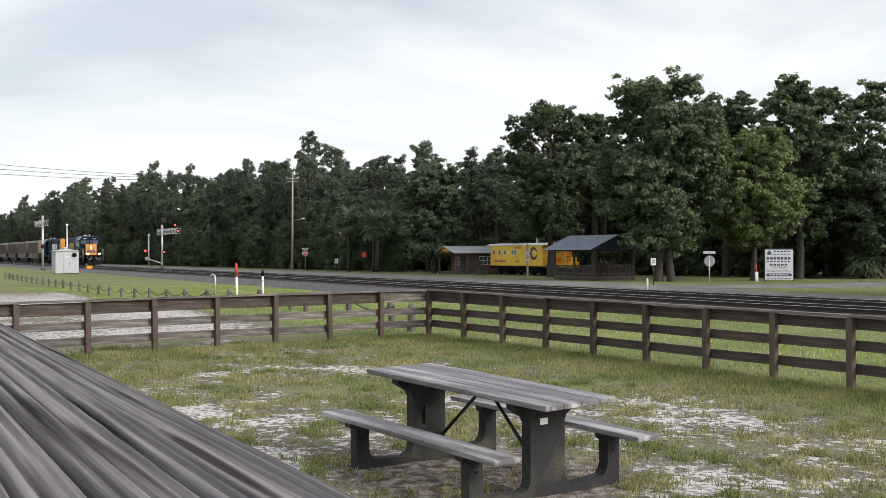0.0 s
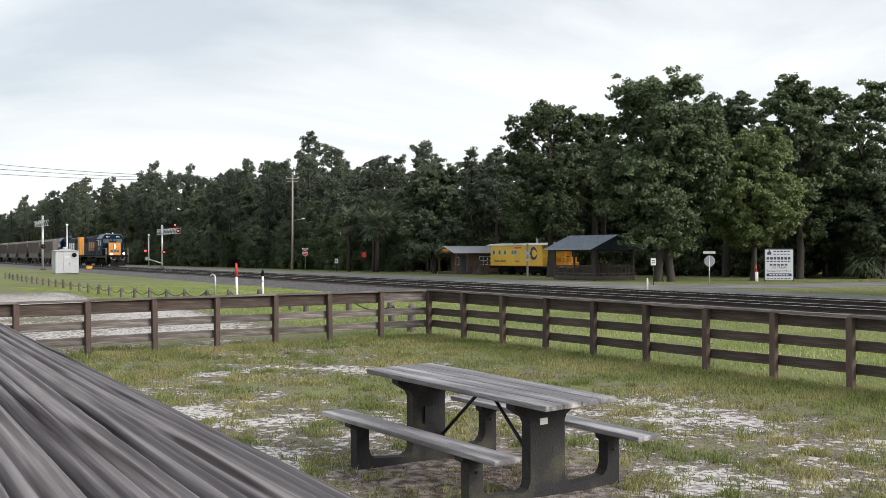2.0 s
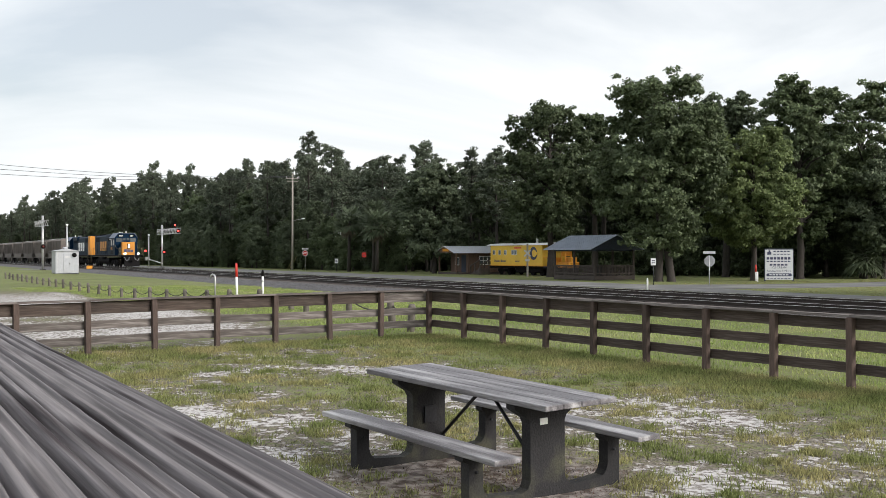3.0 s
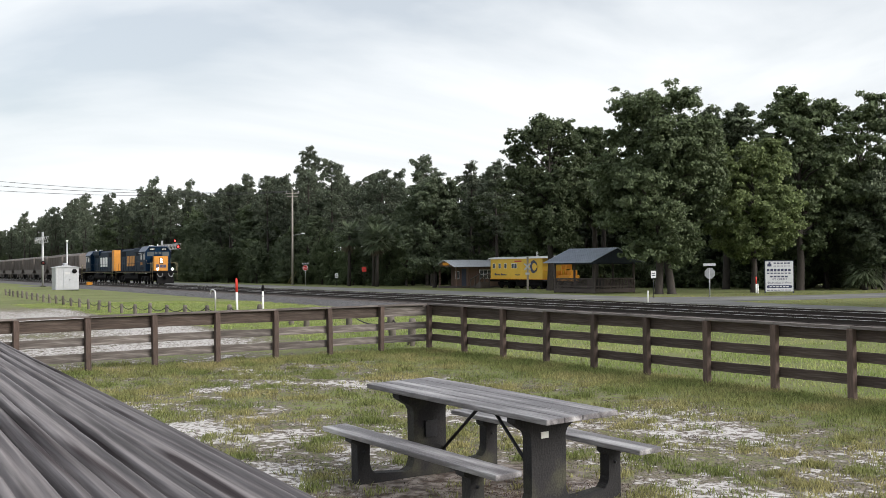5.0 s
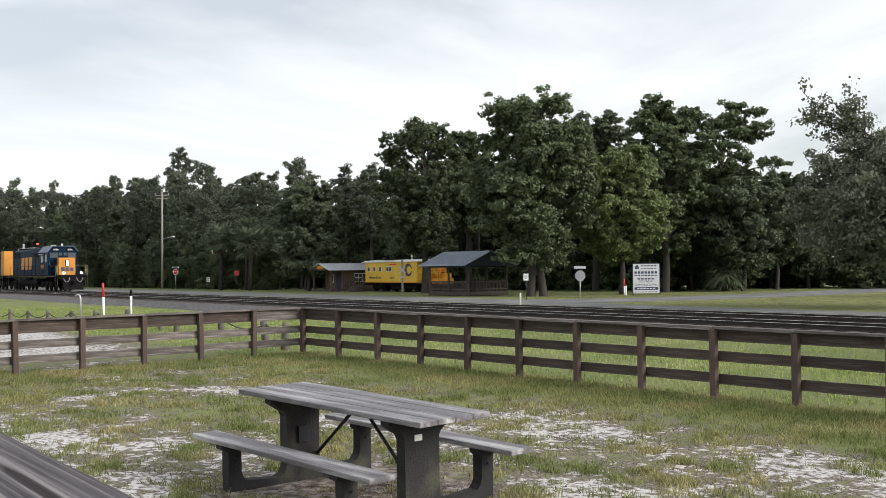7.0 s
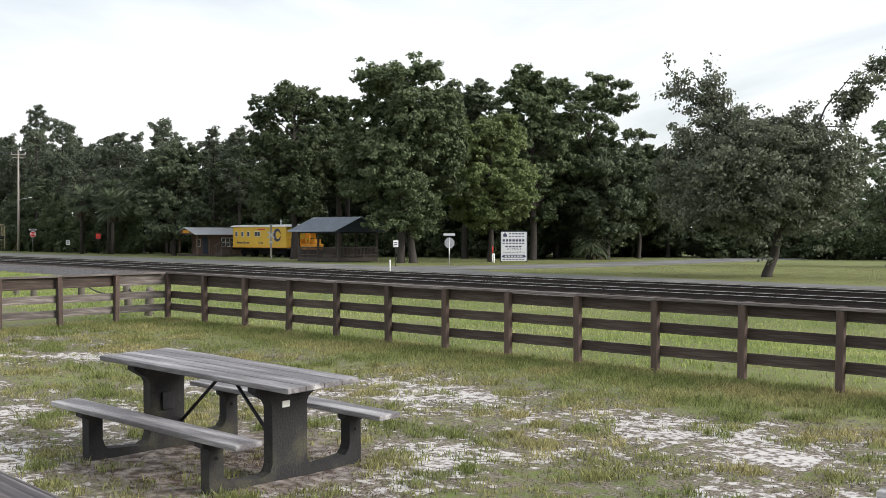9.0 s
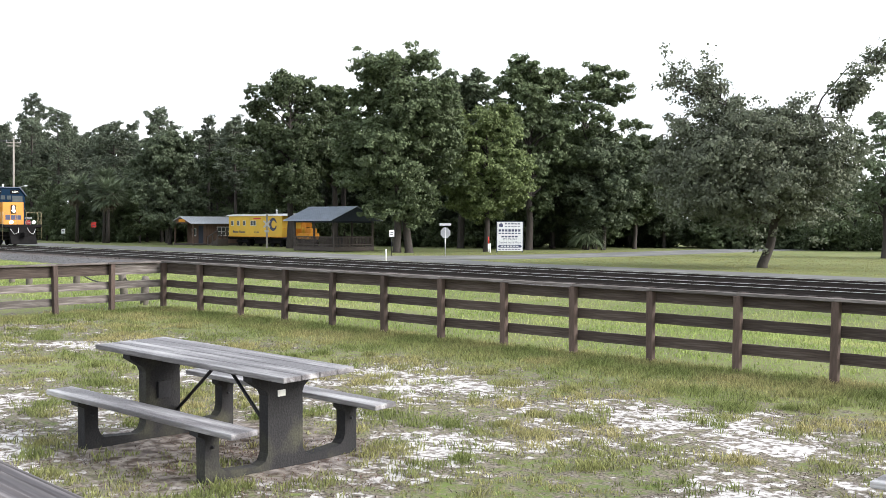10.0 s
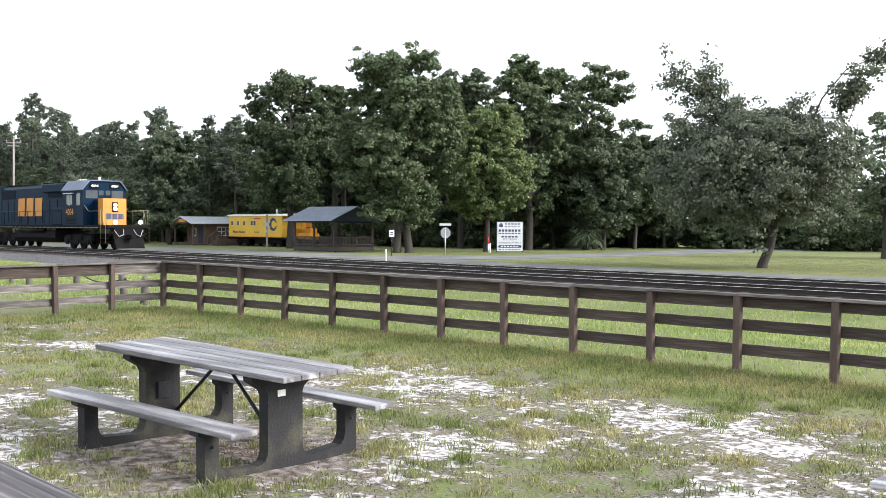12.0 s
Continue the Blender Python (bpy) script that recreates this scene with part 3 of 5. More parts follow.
    if thin:
        ob = new("upper_leaves", foliage("upper_leaves", thin, 0.34, 15, size * 1.1, leaf, rng))
        ob.parent = tree
    part("trunk", bm, M_BARK, tree, smooth=True)
    return tree


def pine_tree(h, seed, label="tall dark pine in the wood behind the tracks"):
    """A tall pine: bare stem, broken stubs, and needle tufts at the ends of uneven upturned branches."""
    rng = np.random.default_rng(seed)
    tree = thing("pine_tree", pose(0, 0, -50), label, "tree", "wood behind the tracks")
    bm, cs = bmesh.new(), []
    bend = Vector((rng.normal() * 0.35, rng.normal() * 0.35, 0))
    tube(bm, [Vector((0, 0, -0.3)), bend * 0.4 + Vector((0, 0, h * 0.5)), bend + Vector((0, 0, h * 0.985))], [0.24, 0.16, 0.03], 7, closed=False)
    low = rng.uniform(0.40, 0.52)
    for k in range(30):
        f = low + (0.985 - low) * (k / 29) ** 0.85 + rng.uniform(-0.012, 0.012)
        u = (f - low) / (1 - low)
        a = k * 2.4 + rng.uniform(-0.5, 0.5)
        reach = (0.75 + 2.5 * (1 - u) ** 0.55 * min(1.0, 0.35 + 1.8 * u)) * rng.uniform(0.3, 1.25)
        p = bend * f + Vector((0, 0, h * f))
        q = p + Vector((math.cos(a) * reach, math.sin(a) * reach, reach * rng.uniform(0.10, 0.55)))
        tube(bm, [p, p.lerp(q, 0.6) - Vector((0, 0, 0.06 * reach)), q], [0.05, 0.035, 0.012], 4, closed=False)
        cs.append(tuple(q))
        for _ in range(2 + int(reach * 2.0)):
            e = rng.uniform(0.45, 1.05)
            cs.append(tuple(p.lerp(q, e) + Vector(rng.normal(size=3)) * 0.30 * (0.4 + reach * 0.4)))
    cs.append(tuple(bend + Vector((0, 0, h))))
    for k in range(7):
        z, a = h * rng.uniform(0.2, low), rng.uniform(0, 6.28)
        tube(bm, [bend * 0.3 + Vector((0, 0, z)), bend * 0.3 + Vector((math.cos(a) * 0.9, math.sin(a) * 0.9, z + 0.15))], [0.04, 0.01], 4, closed=False)
    part("trunk", bm, M_BARK, tree, smooth=True)
    ob = new("crown", foliage("crown", cs, 0.36, 48, 0.20, M_NEEDLE, rng, 0.75))
    ob.parent = tree
    return tree


def shrub(seed, h=3.0, w=4.0):
    rng = np.random.default_rng(seed)
    bush = thing("shrub", pose(0, 0, -50), "dense dark green undergrowth shrub", "shrub", "undergrowth")
    bm = bmesh.new()
    cs = []
    for _ in range(9):
        a = rng.uniform(0, 2 * math.pi)
        q = Vector((math.cos(a) * w * 0.4 * rng.uniform(0.2, 1), math.sin(a) * w * 0.4 * rng.uniform(0.2, 1), h * rng.uniform(0.4, 1)))
        tube(bm, [Vector((0, 0, -0.2)), q * 0.5 + Vector((0, 0, 0.2)), q], [0.05, 0.035, 0.015], 4, closed=False)
        for _ in range(5):
            cs.append(tuple(q + Vector(rng.normal(size=3)) * 0.5))
    part("stem", bm, M_BARK, bush)
    for _ in range(30):
        a, q = rng.uniform(0, 2 * math.pi), math.sqrt(rng.uniform(0, 1)) * w / 2
        cs.append((q * math.cos(a), q * math.sin(a), h * rng.uniform(0.05, 0.6)))
    ob = new("leaves", foliage("leaves", cs, 0.5, 80, 0.19, M_LEAF, rng))
    ob.parent = bush
    return bush


def place(ob, x, y, turn=0.0, grow=1.0):
    m = pose(x, y, float(ground_z(x, y)), 0, 0, turn) @ Matrix.Scale(grow, 4)
    ob.matrix_basis = m
    return ob


def again(ob, x, y, turn, grow, tall=1.0):
    o = copy_thing(ob, pose(x, y, float(ground_z(x, y)), 0, 0, turn))
    o.scale = (grow, grow, grow * tall)
    return o


def build_trees():
    rng = random.Random(11)
    oak = "tall broadleaf tree with dense dark green crown"
    # the row of tall trees behind the road
    place(broad_tree("oak_tree", 17.4, 11.0, 4.6, 21, M_LEAF, "large spreading oak with twin trunks beside the road", lobes=84, clumps=16, per=50, size=0.175, split=2, skirt=0.9, top=0.60), -69.2, 57.5)
    place(broad_tree("oak_tree", 17.4, 9.8, 5.0, 29, M_LEAF, "tall oak shading the yellow caboose", lobes=66, per=34, size=0.2, skirt=0.5, top=0.62), -87.5, 59.2)
    place(broad_tree("oak_tree", 13.2, 8.6, 4.2, 23, M_LEAF_LIGHT, "slender bright green oak behind the painted sign", lobes=58, per=48, size=0.165, skirt=0.8), -67.4, 66.2)
    place(broad_tree("oak_tree", 13.2, 8.6, 3.2, 24, M_LEAF_OLIVE, "dense olive green tree near the shed", lobes=66, per=36, size=0.2, skirt=1.0, top=0.5), -111.6, 59.2)
    place(broad_tree("oak_tree", 17.0, 7.0, 6.0, 26, M_LEAF, oak, lobes=42, per=42, size=0.2), -90.1, 66.5)
    place(broad_tree("oak_tree", 18.4, 8.4, 7.0, 28, M_LEAF_OLIVE, "high open-crowned tree with sky between its boughs", lobes=50, clumps=12, per=36, size=0.2), -78.8, 73.8)
    place(broad_tree("oak_tree", 18.6, 8.8, 5.0, 33, M_LEAF, "tall ragged oak rising behind the painted sign", lobes=66, clumps=14, per=34, size=0.2, skirt=0.6, top=0.45), -69.9, 74.3)
    place(broad_tree("oak_tree", 18.2, 10.5, 5.5, 36, M_LEAF, "tall tree with flat layered boughs and sky between", lobes=46, clumps=15, per=38, size=0.2, flat=0.34, top=0.55, gap=0.75, fill=0.2), -68.5, 80.9)
    place(broad_tree("oak_tree", 15.5, 8.5, 4.5, 37, M_LEAF_OLIVE, oak, lobes=56, per=42, size=0.2, skirt=0.5), -77.0, 85.4)
    place(broad_tree("oak_tree", 11.6, 8.6, 3.4, 38, M_LEAF_OLIVE, "rounded dark oak at the edge of the lawn", lobes=56, per=42, size=0.19, skirt=0.3), -65.9, 80.4)
    place(broad_tree("oak_tree", 11.8, 8.6, 3.6, 39, M_LEAF, "rounded dark oak at the edge of the lawn", lobes=56, per=42, size=0.19, skirt=0.4), -67.3, 87.0)
    # the lone tree on the lawn, with two long ragged branches above its crown
    place(broad_tree("live_oak", 9.5, 11.6, 2.5, 25, M_LEAF_GREY, "lone grey green live oak with leaning trunk on the lawn", lean=(0.5, 0.3), stout=1.5, shift=(-1.2, -0.7), lobes=92, clumps=16, per=40, size=0.125, skirt=-1.3, flat=0.7, top=0.36, shade=0.25,
                     arms=(((-4.6, -2.5, 10.9), 0.95), ((-3.2, -1.6, 10.7), 0.85), ((5.4, 3.2, 11.6), 0.8), ((4.3, 2.5, 9.8), 0.6))), -32.3, 53.2)
    thin = place(broad_tree("oak_tree", 11.2, 5.6, 3.0, 27, M_LEAF_OLIVE, "young thin-crowned tree beyond the lawn", lobes=20, clumps=10, per=26, size=0.17), -36.6, 76.7)
    again(thin, -31.0, 80.0, 140, 1.0)
    again(thin, -24.0, 84.0, 250, 1.05)
    kinds = [place(broad_tree("oak_tree", 16.4, 9.5, 4.2, 41 + i, (M_LEAF, M_LEAF_OLIVE)[i % 2], oak, lobes=58, clumps=13, per=34, size=0.21, skirt=2.0, top=0.5, group="wood behind the tracks"), -500 - 20 * i, 66) for i in range(4)]
    pines = [place(pine_tree(19.5, 51 + i), -520 - 20 * i, 76) for i in range(6)]
    place(pine_tree(22.3, 58, "tall lone pine rising above the wood"), -168, 65.5)
    bushes = [place(shrub(71 + i), -480 - 15 * i, 60) for i in range(3)]
    for x, y, s in ((-76, 95, 0.8), (-84, 84, 0.86), (-70, 96, 0.68), (-92, 78, 0.8), (-98, 82, 0.75), (-66, 100, 0.62)):
        again(rng.choice(kinds), x, y, rng.uniform(0, 360), s)
    for i in range(-8, 13):
        for y in (83, 93):
            again(rng.choice(kinds), -128 + 5 * i + rng.uniform(-1.5, 1.5), y + rng.uniform(-2, 2), rng.uniform(0, 360), rng.uniform(0.68, 0.82))
    x = -60.0
    while x < 30:
        for row in range(3):
            again(rng.choice(kinds), x + rng.uniform(-2, 2), 104 + 11 * row + 0.10 * (x + 60) + rng.uniform(-3, 3), rng.uniform(0, 360), rng.uniform(0.40, 0.56))
        x += 6.0
    # the pine wood along the far side of the tracks, taller towards the crossing
    x = -96.0
    while x > -640:
        height = float(np.interp(-x, (96, 122, 173, 244, 355, 437, 640), (15.2, 15.9, 19.0, 22.0, 24.0, 19.5, 19.0)))
        for row in range(4):
            y = 66 + 7 * row + rng.uniform(-2.5, 2.5) - 0.05 * (-x - 96)
            if rng.random() < 0.72:
                again(rng.choice(pines), x + rng.uniform(-2, 2), y, rng.uniform(0, 360), rng.uniform(0.84, 1.0), height / 19.5 * rng.uniform(0.88, 1.06))
            else:
                again(rng.choice(kinds), x + rng.uniform(-2, 2), y, rng.uniform(0, 360), height / 16.4 * rng.uniform(0.55, 0.78))
        if x < -122:
            again(rng.choice(kinds), x + rng.uniform(-2, 2), 61.5 + rng.uniform(-1, 2) - 0.05 * (-x - 96), rng.uniform(0, 360), rng.uniform(0.26, 0.5))
        x -= 4.6 if x > -250 else 8.0
    for i in range(60):
        again(rng.choice(bushes), -84 + 1.7 * i, 95 + rng.uniform(0, 6) + 0.35 * max(0, i - 14), rng.uniform(0, 360), rng.uniform(0.8, 1.5))
    for x, y in ((-112, 71), (-96, 72), (-92, 74), (-88, 75), (-84, 76), (-104, 72), (-100, 71), (-81, 80), (-78, 82)):
        again(rng.choice(bushes), x, y, rng.uniform(0, 360), rng.uniform(0.8, 1.15))
    x = -72.0
    while x > -440:
        for y in (63.5, 72):
            if -124 < x < -82 and y < 70:
                continue
            again(rng.choice(bushes), x + rng.uniform(-2, 2), y + rng.uniform(-1.5, 1.5) - 0.05 * max(0, -x - 96) + (14 if x > -100 else 0), rng.uniform(0, 360), rng.uniform(0.6, 1.35))
        x -= 3.6 if x > -250 else 7.0


build_trees()


# ---- paints of the railway and buildings ----
M_NAVY = material("navy loco paint", (0.0028, 0.0155, 0.038), 0.5, vary=0.35, scale=0.8, bump=0.05, spec=0.06)
M_YELLOW = material("yellow loco paint", (0.52, 0.205, 0.014), 0.5, vary=0.2, scale=1.0, bump=0.05)
M_GREYLOCO = material("grey blue loco paint and roof sheen", (0.10, 0.13, 0.20), 0.5, vary=0.3, scale=0.8, bump=0.05)
M_BLACK = material("sooty running gear", (0.009, 0.0085, 0.009), 0.8, vary=0.5, scale=2, bump=0.2, spec=0.1)
M_GRILLE = material("dark blue intake grille", (0.006, 0.010, 0.018), 0.8, vary=0.4, scale=6, bump=0.3, spec=0.1)
M_SILL = material("dusty pale sill stripe", (0.26, 0.22, 0.13), 0.7, vary=0.4, scale=2)
M_DARKBLUE = material("dark blue boards", (0.02, 0.028, 0.05), 0.6, vary=0.3)
M_WHITE = material("white paint", (0.78, 0.78, 0.78), 0.5, vary=0.08)
M_SILVER = material("silver sheet metal", (0.40, 0.41, 0.44), 0.45, 0.2, vary=0.12, bump=0.05)
M_GALV = material("galvanised metal roof", (0.36, 0.40, 0.47), 0.42, 0.5, vary=0.2, scale=1.5, bump=0.1)
M_HOPPER = material("dusty brown grey hopper paint", (0.135, 0.115, 0.105), 0.8, vary=0.35, scale=0.7, bump=0.1, second=(0.08, 0.06, 0.05), second_at=(0.5, 0.75), each=0.25)
M_CABOOSE = material("yellow caboose paint", (0.70, 0.44, 0.045), 0.5, vary=0.15, scale=1.0, bump=0.05)
# base colour lifted above the silver to hold the sky's reflection
M_TIN = material("tin roofing with painted sky sheen", (0.62, 0.64, 0.68), 0.45, 0.3, vary=0.15, bump=0.05)
M_GUARD = material("faded yellow guard", (0.42, 0.36, 0.16), 0.7, vary=0.2)
M_ORANGE = material("orange yellow paint", (0.72, 0.30, 0.02), 0.5, vary=0.15)
M_BROWNWALL = material("brown board wall", (0.12, 0.075, 0.055), 0.8, vary=0.35, scale=2, bump=0.3, stretch=(4, 4, 0.3))
M_DECK = material("weathered deck timber", (0.062, 0.05, 0.044), 0.85, vary=0.4, scale=2, bump=0.3)
M_BOLLARD = material("dark bollard timber", (0.13, 0.115, 0.10), 0.9, vary=0.4, each=0.3)
M_POLE = material("grey pole timber", (0.33, 0.30, 0.27), 0.85, vary=0.3, stretch=(1, 1, 0.1))
M_RED = material("red paint", (0.55, 0.03, 0.02), 0.5, vary=0.1)
M_ALU = material("dull aluminium", (0.5, 0.5, 0.51), 0.45, 0.6, vary=0.15)
M_LAMP = material("lit headlamp", (1.0, 0.95, 0.85), 0.3, vary=0, bump=0, emit=12)
M_REDLAMP = material("lit red signal lamp", (1.0, 0.06, 0.05), 0.3, vary=0, bump=0, emit=1.8)
M_DIMRED = material("unlit red lens", (0.10, 0.012, 0.01), 0.3, vary=0.1, bump=0)
M_CHAIN = material("rusty dark chain", (0.04, 0.035, 0.03), 0.7, 0.5)
M_PIECE = material("window glass", (0.10, 0.115, 0.125), 0.08, 0.25, vary=0.3, scale=1.5, bump=0, spec=0.9)
M_SIGNBOARD = material("off-white sign board", (0.53, 0.54, 0.57), 0.6, vary=0.1)
M_INK = material("dark blue sign paint", (0.035, 0.04, 0.09), 0.6, vary=0.2)


def words(name, text, size, mat, parent, m, label="", depth=0.004):
    """Raised lettering as a mesh, centred on m, facing its +z."""
    cu = bpy.data.curves.new(name, "FONT")
    cu.body, cu.size, cu.extrude, cu.align_x, cu.align_y, cu.resolution_u = text, size, depth, "CENTER", "CENTER", 2
    tmp = bpy.data.objects.new(name, cu)
    me = bpy.data.meshes.new_from_object(tmp)
    bpy.data.objects.remove(tmp)
    me.materials.clear()
    me.materials.append(mat)
    ob = new(name, me)
    ob.parent, ob.matrix_basis = parent, m
    return tagged(ob, label)


# ---- locomotives ----
def bogie(parent, cx):
    bm = bmesh.new()
    prism(bm, [(cx - 2.2, 0.42), (cx + 2.2, 0.42), (cx + 2.35, 0.75), (cx + 1.9, 0.98), (cx - 1.9, 0.98), (cx - 2.35, 0.75)], "y", -1.18, -1.0)
    prism(bm, [(cx - 2.2, 0.42), (cx + 2.2, 0.42), (cx + 2.35, 0.75), (cx + 1.9, 0.98), (cx - 1.9, 0.98), (cx - 2.35, 0.75)], "y", 1.0, 1.18)
    box(bm, cx - 0.6, cx + 0.6, -1.1, 1.1, 0.6, 1.05)
    for k in (-1.68, 0, 1.68):
        for s in (-1, 1):
            box(bm, cx + k - 0.22, cx + k + 0.22, s * 1.2 - 0.06, s * 1.2 + 0.06, 0.32, 0.72, bevel=0.04)
            tube(bm, [(cx + k + 0.7, s * 1.22, 0.6), (cx + k + 0.7, s * 1.22, 0.95)], 0.09, 8)
    truck = part("truck", bm, M_BLACK, parent, "dark cast truck frame")
    for k in (-1.68, 0, 1.68):
        bm = bmesh.new()
        for s in (-1, 1):
            tube(bm, [(cx + k, s * 0.69, 0.51), (cx + k, s * 0.80, 0.51)], 0.51, 20)
            tube(bm, [(cx + k, s * 0.66, 0.51), (cx + k, s * 0.69, 0.51)], 0.54, 20)
        tube(bm, [(cx + k, -0.69, 0.51), (cx + k, 0.69, 0.51)], 0.09, 8)
        part("wheelset", bm, M_BLACK, truck)


def locomotive(hood, label, lamps=True, grey=False):
    """Six-axle diesel. Local x runs forward from the nose face at 0, z from the rail head; the near side is -y."""
    loco = thing("locomotive", pose(0, 0, 0), label, "locomotive", "train")
    # underframe and walkway
    bm = bmesh.new()
    box(bm, -19.2, 1.9, -1.52, 1.52, 1.42, 1.66, bevel=0.02)
    part("underframe", bm, M_BLACK, loco)
    for s in (-1, 1):
        for k in range(26):
            x = -18.6 + k * 0.78
            block("sill_stripe", M_SILL, loco, x, x + 0.62, s * 1.523 - 0.004, s * 1.523 + 0.004, 1.47, 1.51) if k < 25 else None
    # long hood
    bm = bmesh.new()
    prism(bm, [(-1.05, 1.66), (1.05, 1.66), (1.05, 4.36), (0.86, 4.56), (-0.86, 4.56), (-1.05, 4.36)], "x", -18.2, -4.95)
    body = part("long_hood", bm, hood, loco)
    for k in range(9):
        x = -17.6 + 1.35 * k
        for s in (-1, 1):
            block("hood_door", hood, body, x, x + 1.22, s * 1.065 - 0.016, s * 1.065 + 0.016, 1.85, 3.45, bevel=0.006)
    for x0, x1 in ((-17.9, -14.9), (-8.6, -6.0)):
        for s in (-1, 1):
            block("grille", M_GRILLE, body, x0, x1, s * 1.07 - 0.015, s * 1.07 + 0.015, 3.62, 4.28, bevel=0.01)
    for x in (-17.2, -15.8, -14.4, -8.0):
        bar("roof_fan", M_BLACK, body, [(x, 0, 4.55), (x, 0, 4.74)], 0.62, n=20)
    block("exhaust_stack", M_BLACK, body, -11.6, -10.6, -0.25, 0.25, 4.55, 4.80, bevel=0.02)
    block("blower_duct", hood, body, -7.4, -5.1, -1.30, -1.06, 1.66, 2.9, bevel=0.05)
    block("dynamic_brake", hood, body, -9.4, -5.4, -1.22, 1.22, 3.98, 4.62, bevel=0.08)
    # rear end painted yellow
    block("rear_end", M_YELLOW if grey else hood, loco, -18.24, -17.7 if not grey else -17.0, -1.09, 1.09, 1.66, 4.60, "painted hood end", bevel=0.03)
    # cab
    bm = bmesh.new()
    prism(bm, [(-1.54, 1.66), (1.54, 1.66), (1.54, 4.08), (1.10, 4.66), (-1.10, 4.66), (-1.54, 4.08)], "x", -4.9, -1.55)
    cab = part("cab", bm, hood, loco)
    # grey blue instead of the hood colour: sky sheen painted into the roof
    bm = bmesh.new()
    prism(bm, [(-1.62, 4.02), (-1.62, 4.07), (-1.12, 4.72), (1.12, 4.72), (1.62, 4.07), (1.62, 4.02), (1.08, 4.66), (-1.08, 4.66)], "x", -4.98, -1.40)
    part("cab_roof", bm, M_GREYLOCO, cab, "cab roof with sky sheen in its pale colour")
    for s in (-1, 1):
        block("side_window", M_PIECE, cab, -4.2, -3.25, s * 1.545 - 0.012, s * 1.545 + 0.012, 3.05, 3.72, bevel=0.01)
        block("window_divider", M_WHITE, cab, -3.76, -3.70, s * 1.56 - 0.012, s * 1.56 + 0.012, 3.0, 3.75)
        block("window_awning", M_ALU, cab, -4.3, -2.9, s * 1.58 - 0.20 * (s < 0), s * 1.58 + 0.20 * (s > 0), 3.80, 3.86)
        block("door_window", M_PIECE, cab, -2.55, -1.95, s * 1.545 - 0.012, s * 1.545 + 0.012, 3.0, 3.85, bevel=0.01)
        block("windshield", M_PIECE, cab, -1.56, -1.535, s * 0.92 - 0.42, s * 0.92 + 0.42, 3.48, 4.02, bevel=0.005)
        block("centre_window", M_PIECE, cab, -1.56, -1.535, s * 0.24 - 0.17, s * 0.24 + 0.17, 3.70, 4.02, bevel=0.005)
        block("number_board", M_BLACK, cab, -1.58, -1.50, s * 0.72 - 0.36, s * 0.72 + 0.36, 4.16, 4.48, bevel=0.02)
        if not grey:
            words("board_number", "4004", 0.26, M_WHITE, cab, pose(-1.495, s * 0.72, 4.32, 90, 0, 90))
            words("cab_number", "4004", 0.62, M_YELLOW, cab, pose(-3.7, s * 1.55, 2.55, 90, 0, 0 if s < 0 else 180), "yellow road number")
        for k in range(5):
            block("vent_slat", M_BLACK, cab, -4.3, -2.6, s * 1.545 - 0.01, s * 1.545 + 0.01, 1.76 + k * 0.09, 1.81 + k * 0.09)
    # short nose
    bm = bmesh.new()
    prism(bm, [(-0.80, 1.66), (0.80, 1.66), (0.80, 3.30), (0.66, 3.44), (-0.66, 3.44), (-0.80, 3.30)], "x", -1.55, -0.02)
    part("nose", bm, hood, loco)
    nose = block("nose_face", M_YELLOW if not grey else M_GREYLOCO, loco, -0.02, 0.02, -0.83, 0.83, 1.66, 3.46, "yellow painted nose", bevel=0.01)
    block("nose_side", M_YELLOW if not grey else M_GREYLOCO, loco, -0.75, -0.02, -0.825, 0.825, 1.70, 3.45, bevel=0.01)
    block("headlight_box", M_BLACK, nose, 0.02, 0.09, -0.20, 0.20, 2.55, 3.22, bevel=0.02)
    if lamps:
        for z in (2.76, 3.03):
            bar("headlight", M_LAMP, nose, [(0.09, 0, z), (0.12, 0, z)], 0.12, "lit white headlight", n=14)
    # front mark as plain shapes
    for k, (a, b) in enumerate(((-0.62, -0.24), (-0.18, 0.18), (0.24, 0.62))):
        block("front_mark", M_INK, nose, 0.02, 0.03, a, b, 2.06, 2.46 - 0.02 * k)
    # side mark as plain shapes
    for s in (-1, 1):
        for a in (-14.3, -12.65, -11.0):
            bm = bmesh.new()
            y0, y1 = sorted((s * 1.084, s * 1.094))
            prism(bm, [(a, 2.3), (a + 1.3, 2.3), (a + 1.42, 3.65), (a + 0.12, 3.65)], "y", y0, y1)
            part("side_mark", bm, M_YELLOW if not grey else M_WHITE, loco, "plain block mark on the hood side")
    # front platform, steps, pilot
    block("pilot_plate", M_BLACK, loco, 1.90, 2.0, -1.02, 1.02, 0.75, 1.62, bevel=0.02)
    block("end_sill", M_BLACK, loco, 1.88, 2.02, -1.5, 1.5, 1.46, 1.68, bevel=0.02)
    bm = bmesh.new()
    prism(bm, [(1.95, 0.14), (2.40, 0.14), (2.25, 0.42), (2.06, 0.80), (1.95, 0.80)], "y", -1.0, 1.0)
    part("plow", bm, M_BLACK, loco)
    block("coupler", M_BLACK, loco, 2.0, 2.75, -0.16, 0.16, 0.75, 1.05, bevel=0.03)
    block("rear_coupler", M_BLACK, loco, -19.95, -19.2, -0.16, 0.16, 0.75, 1.05, bevel=0.03)
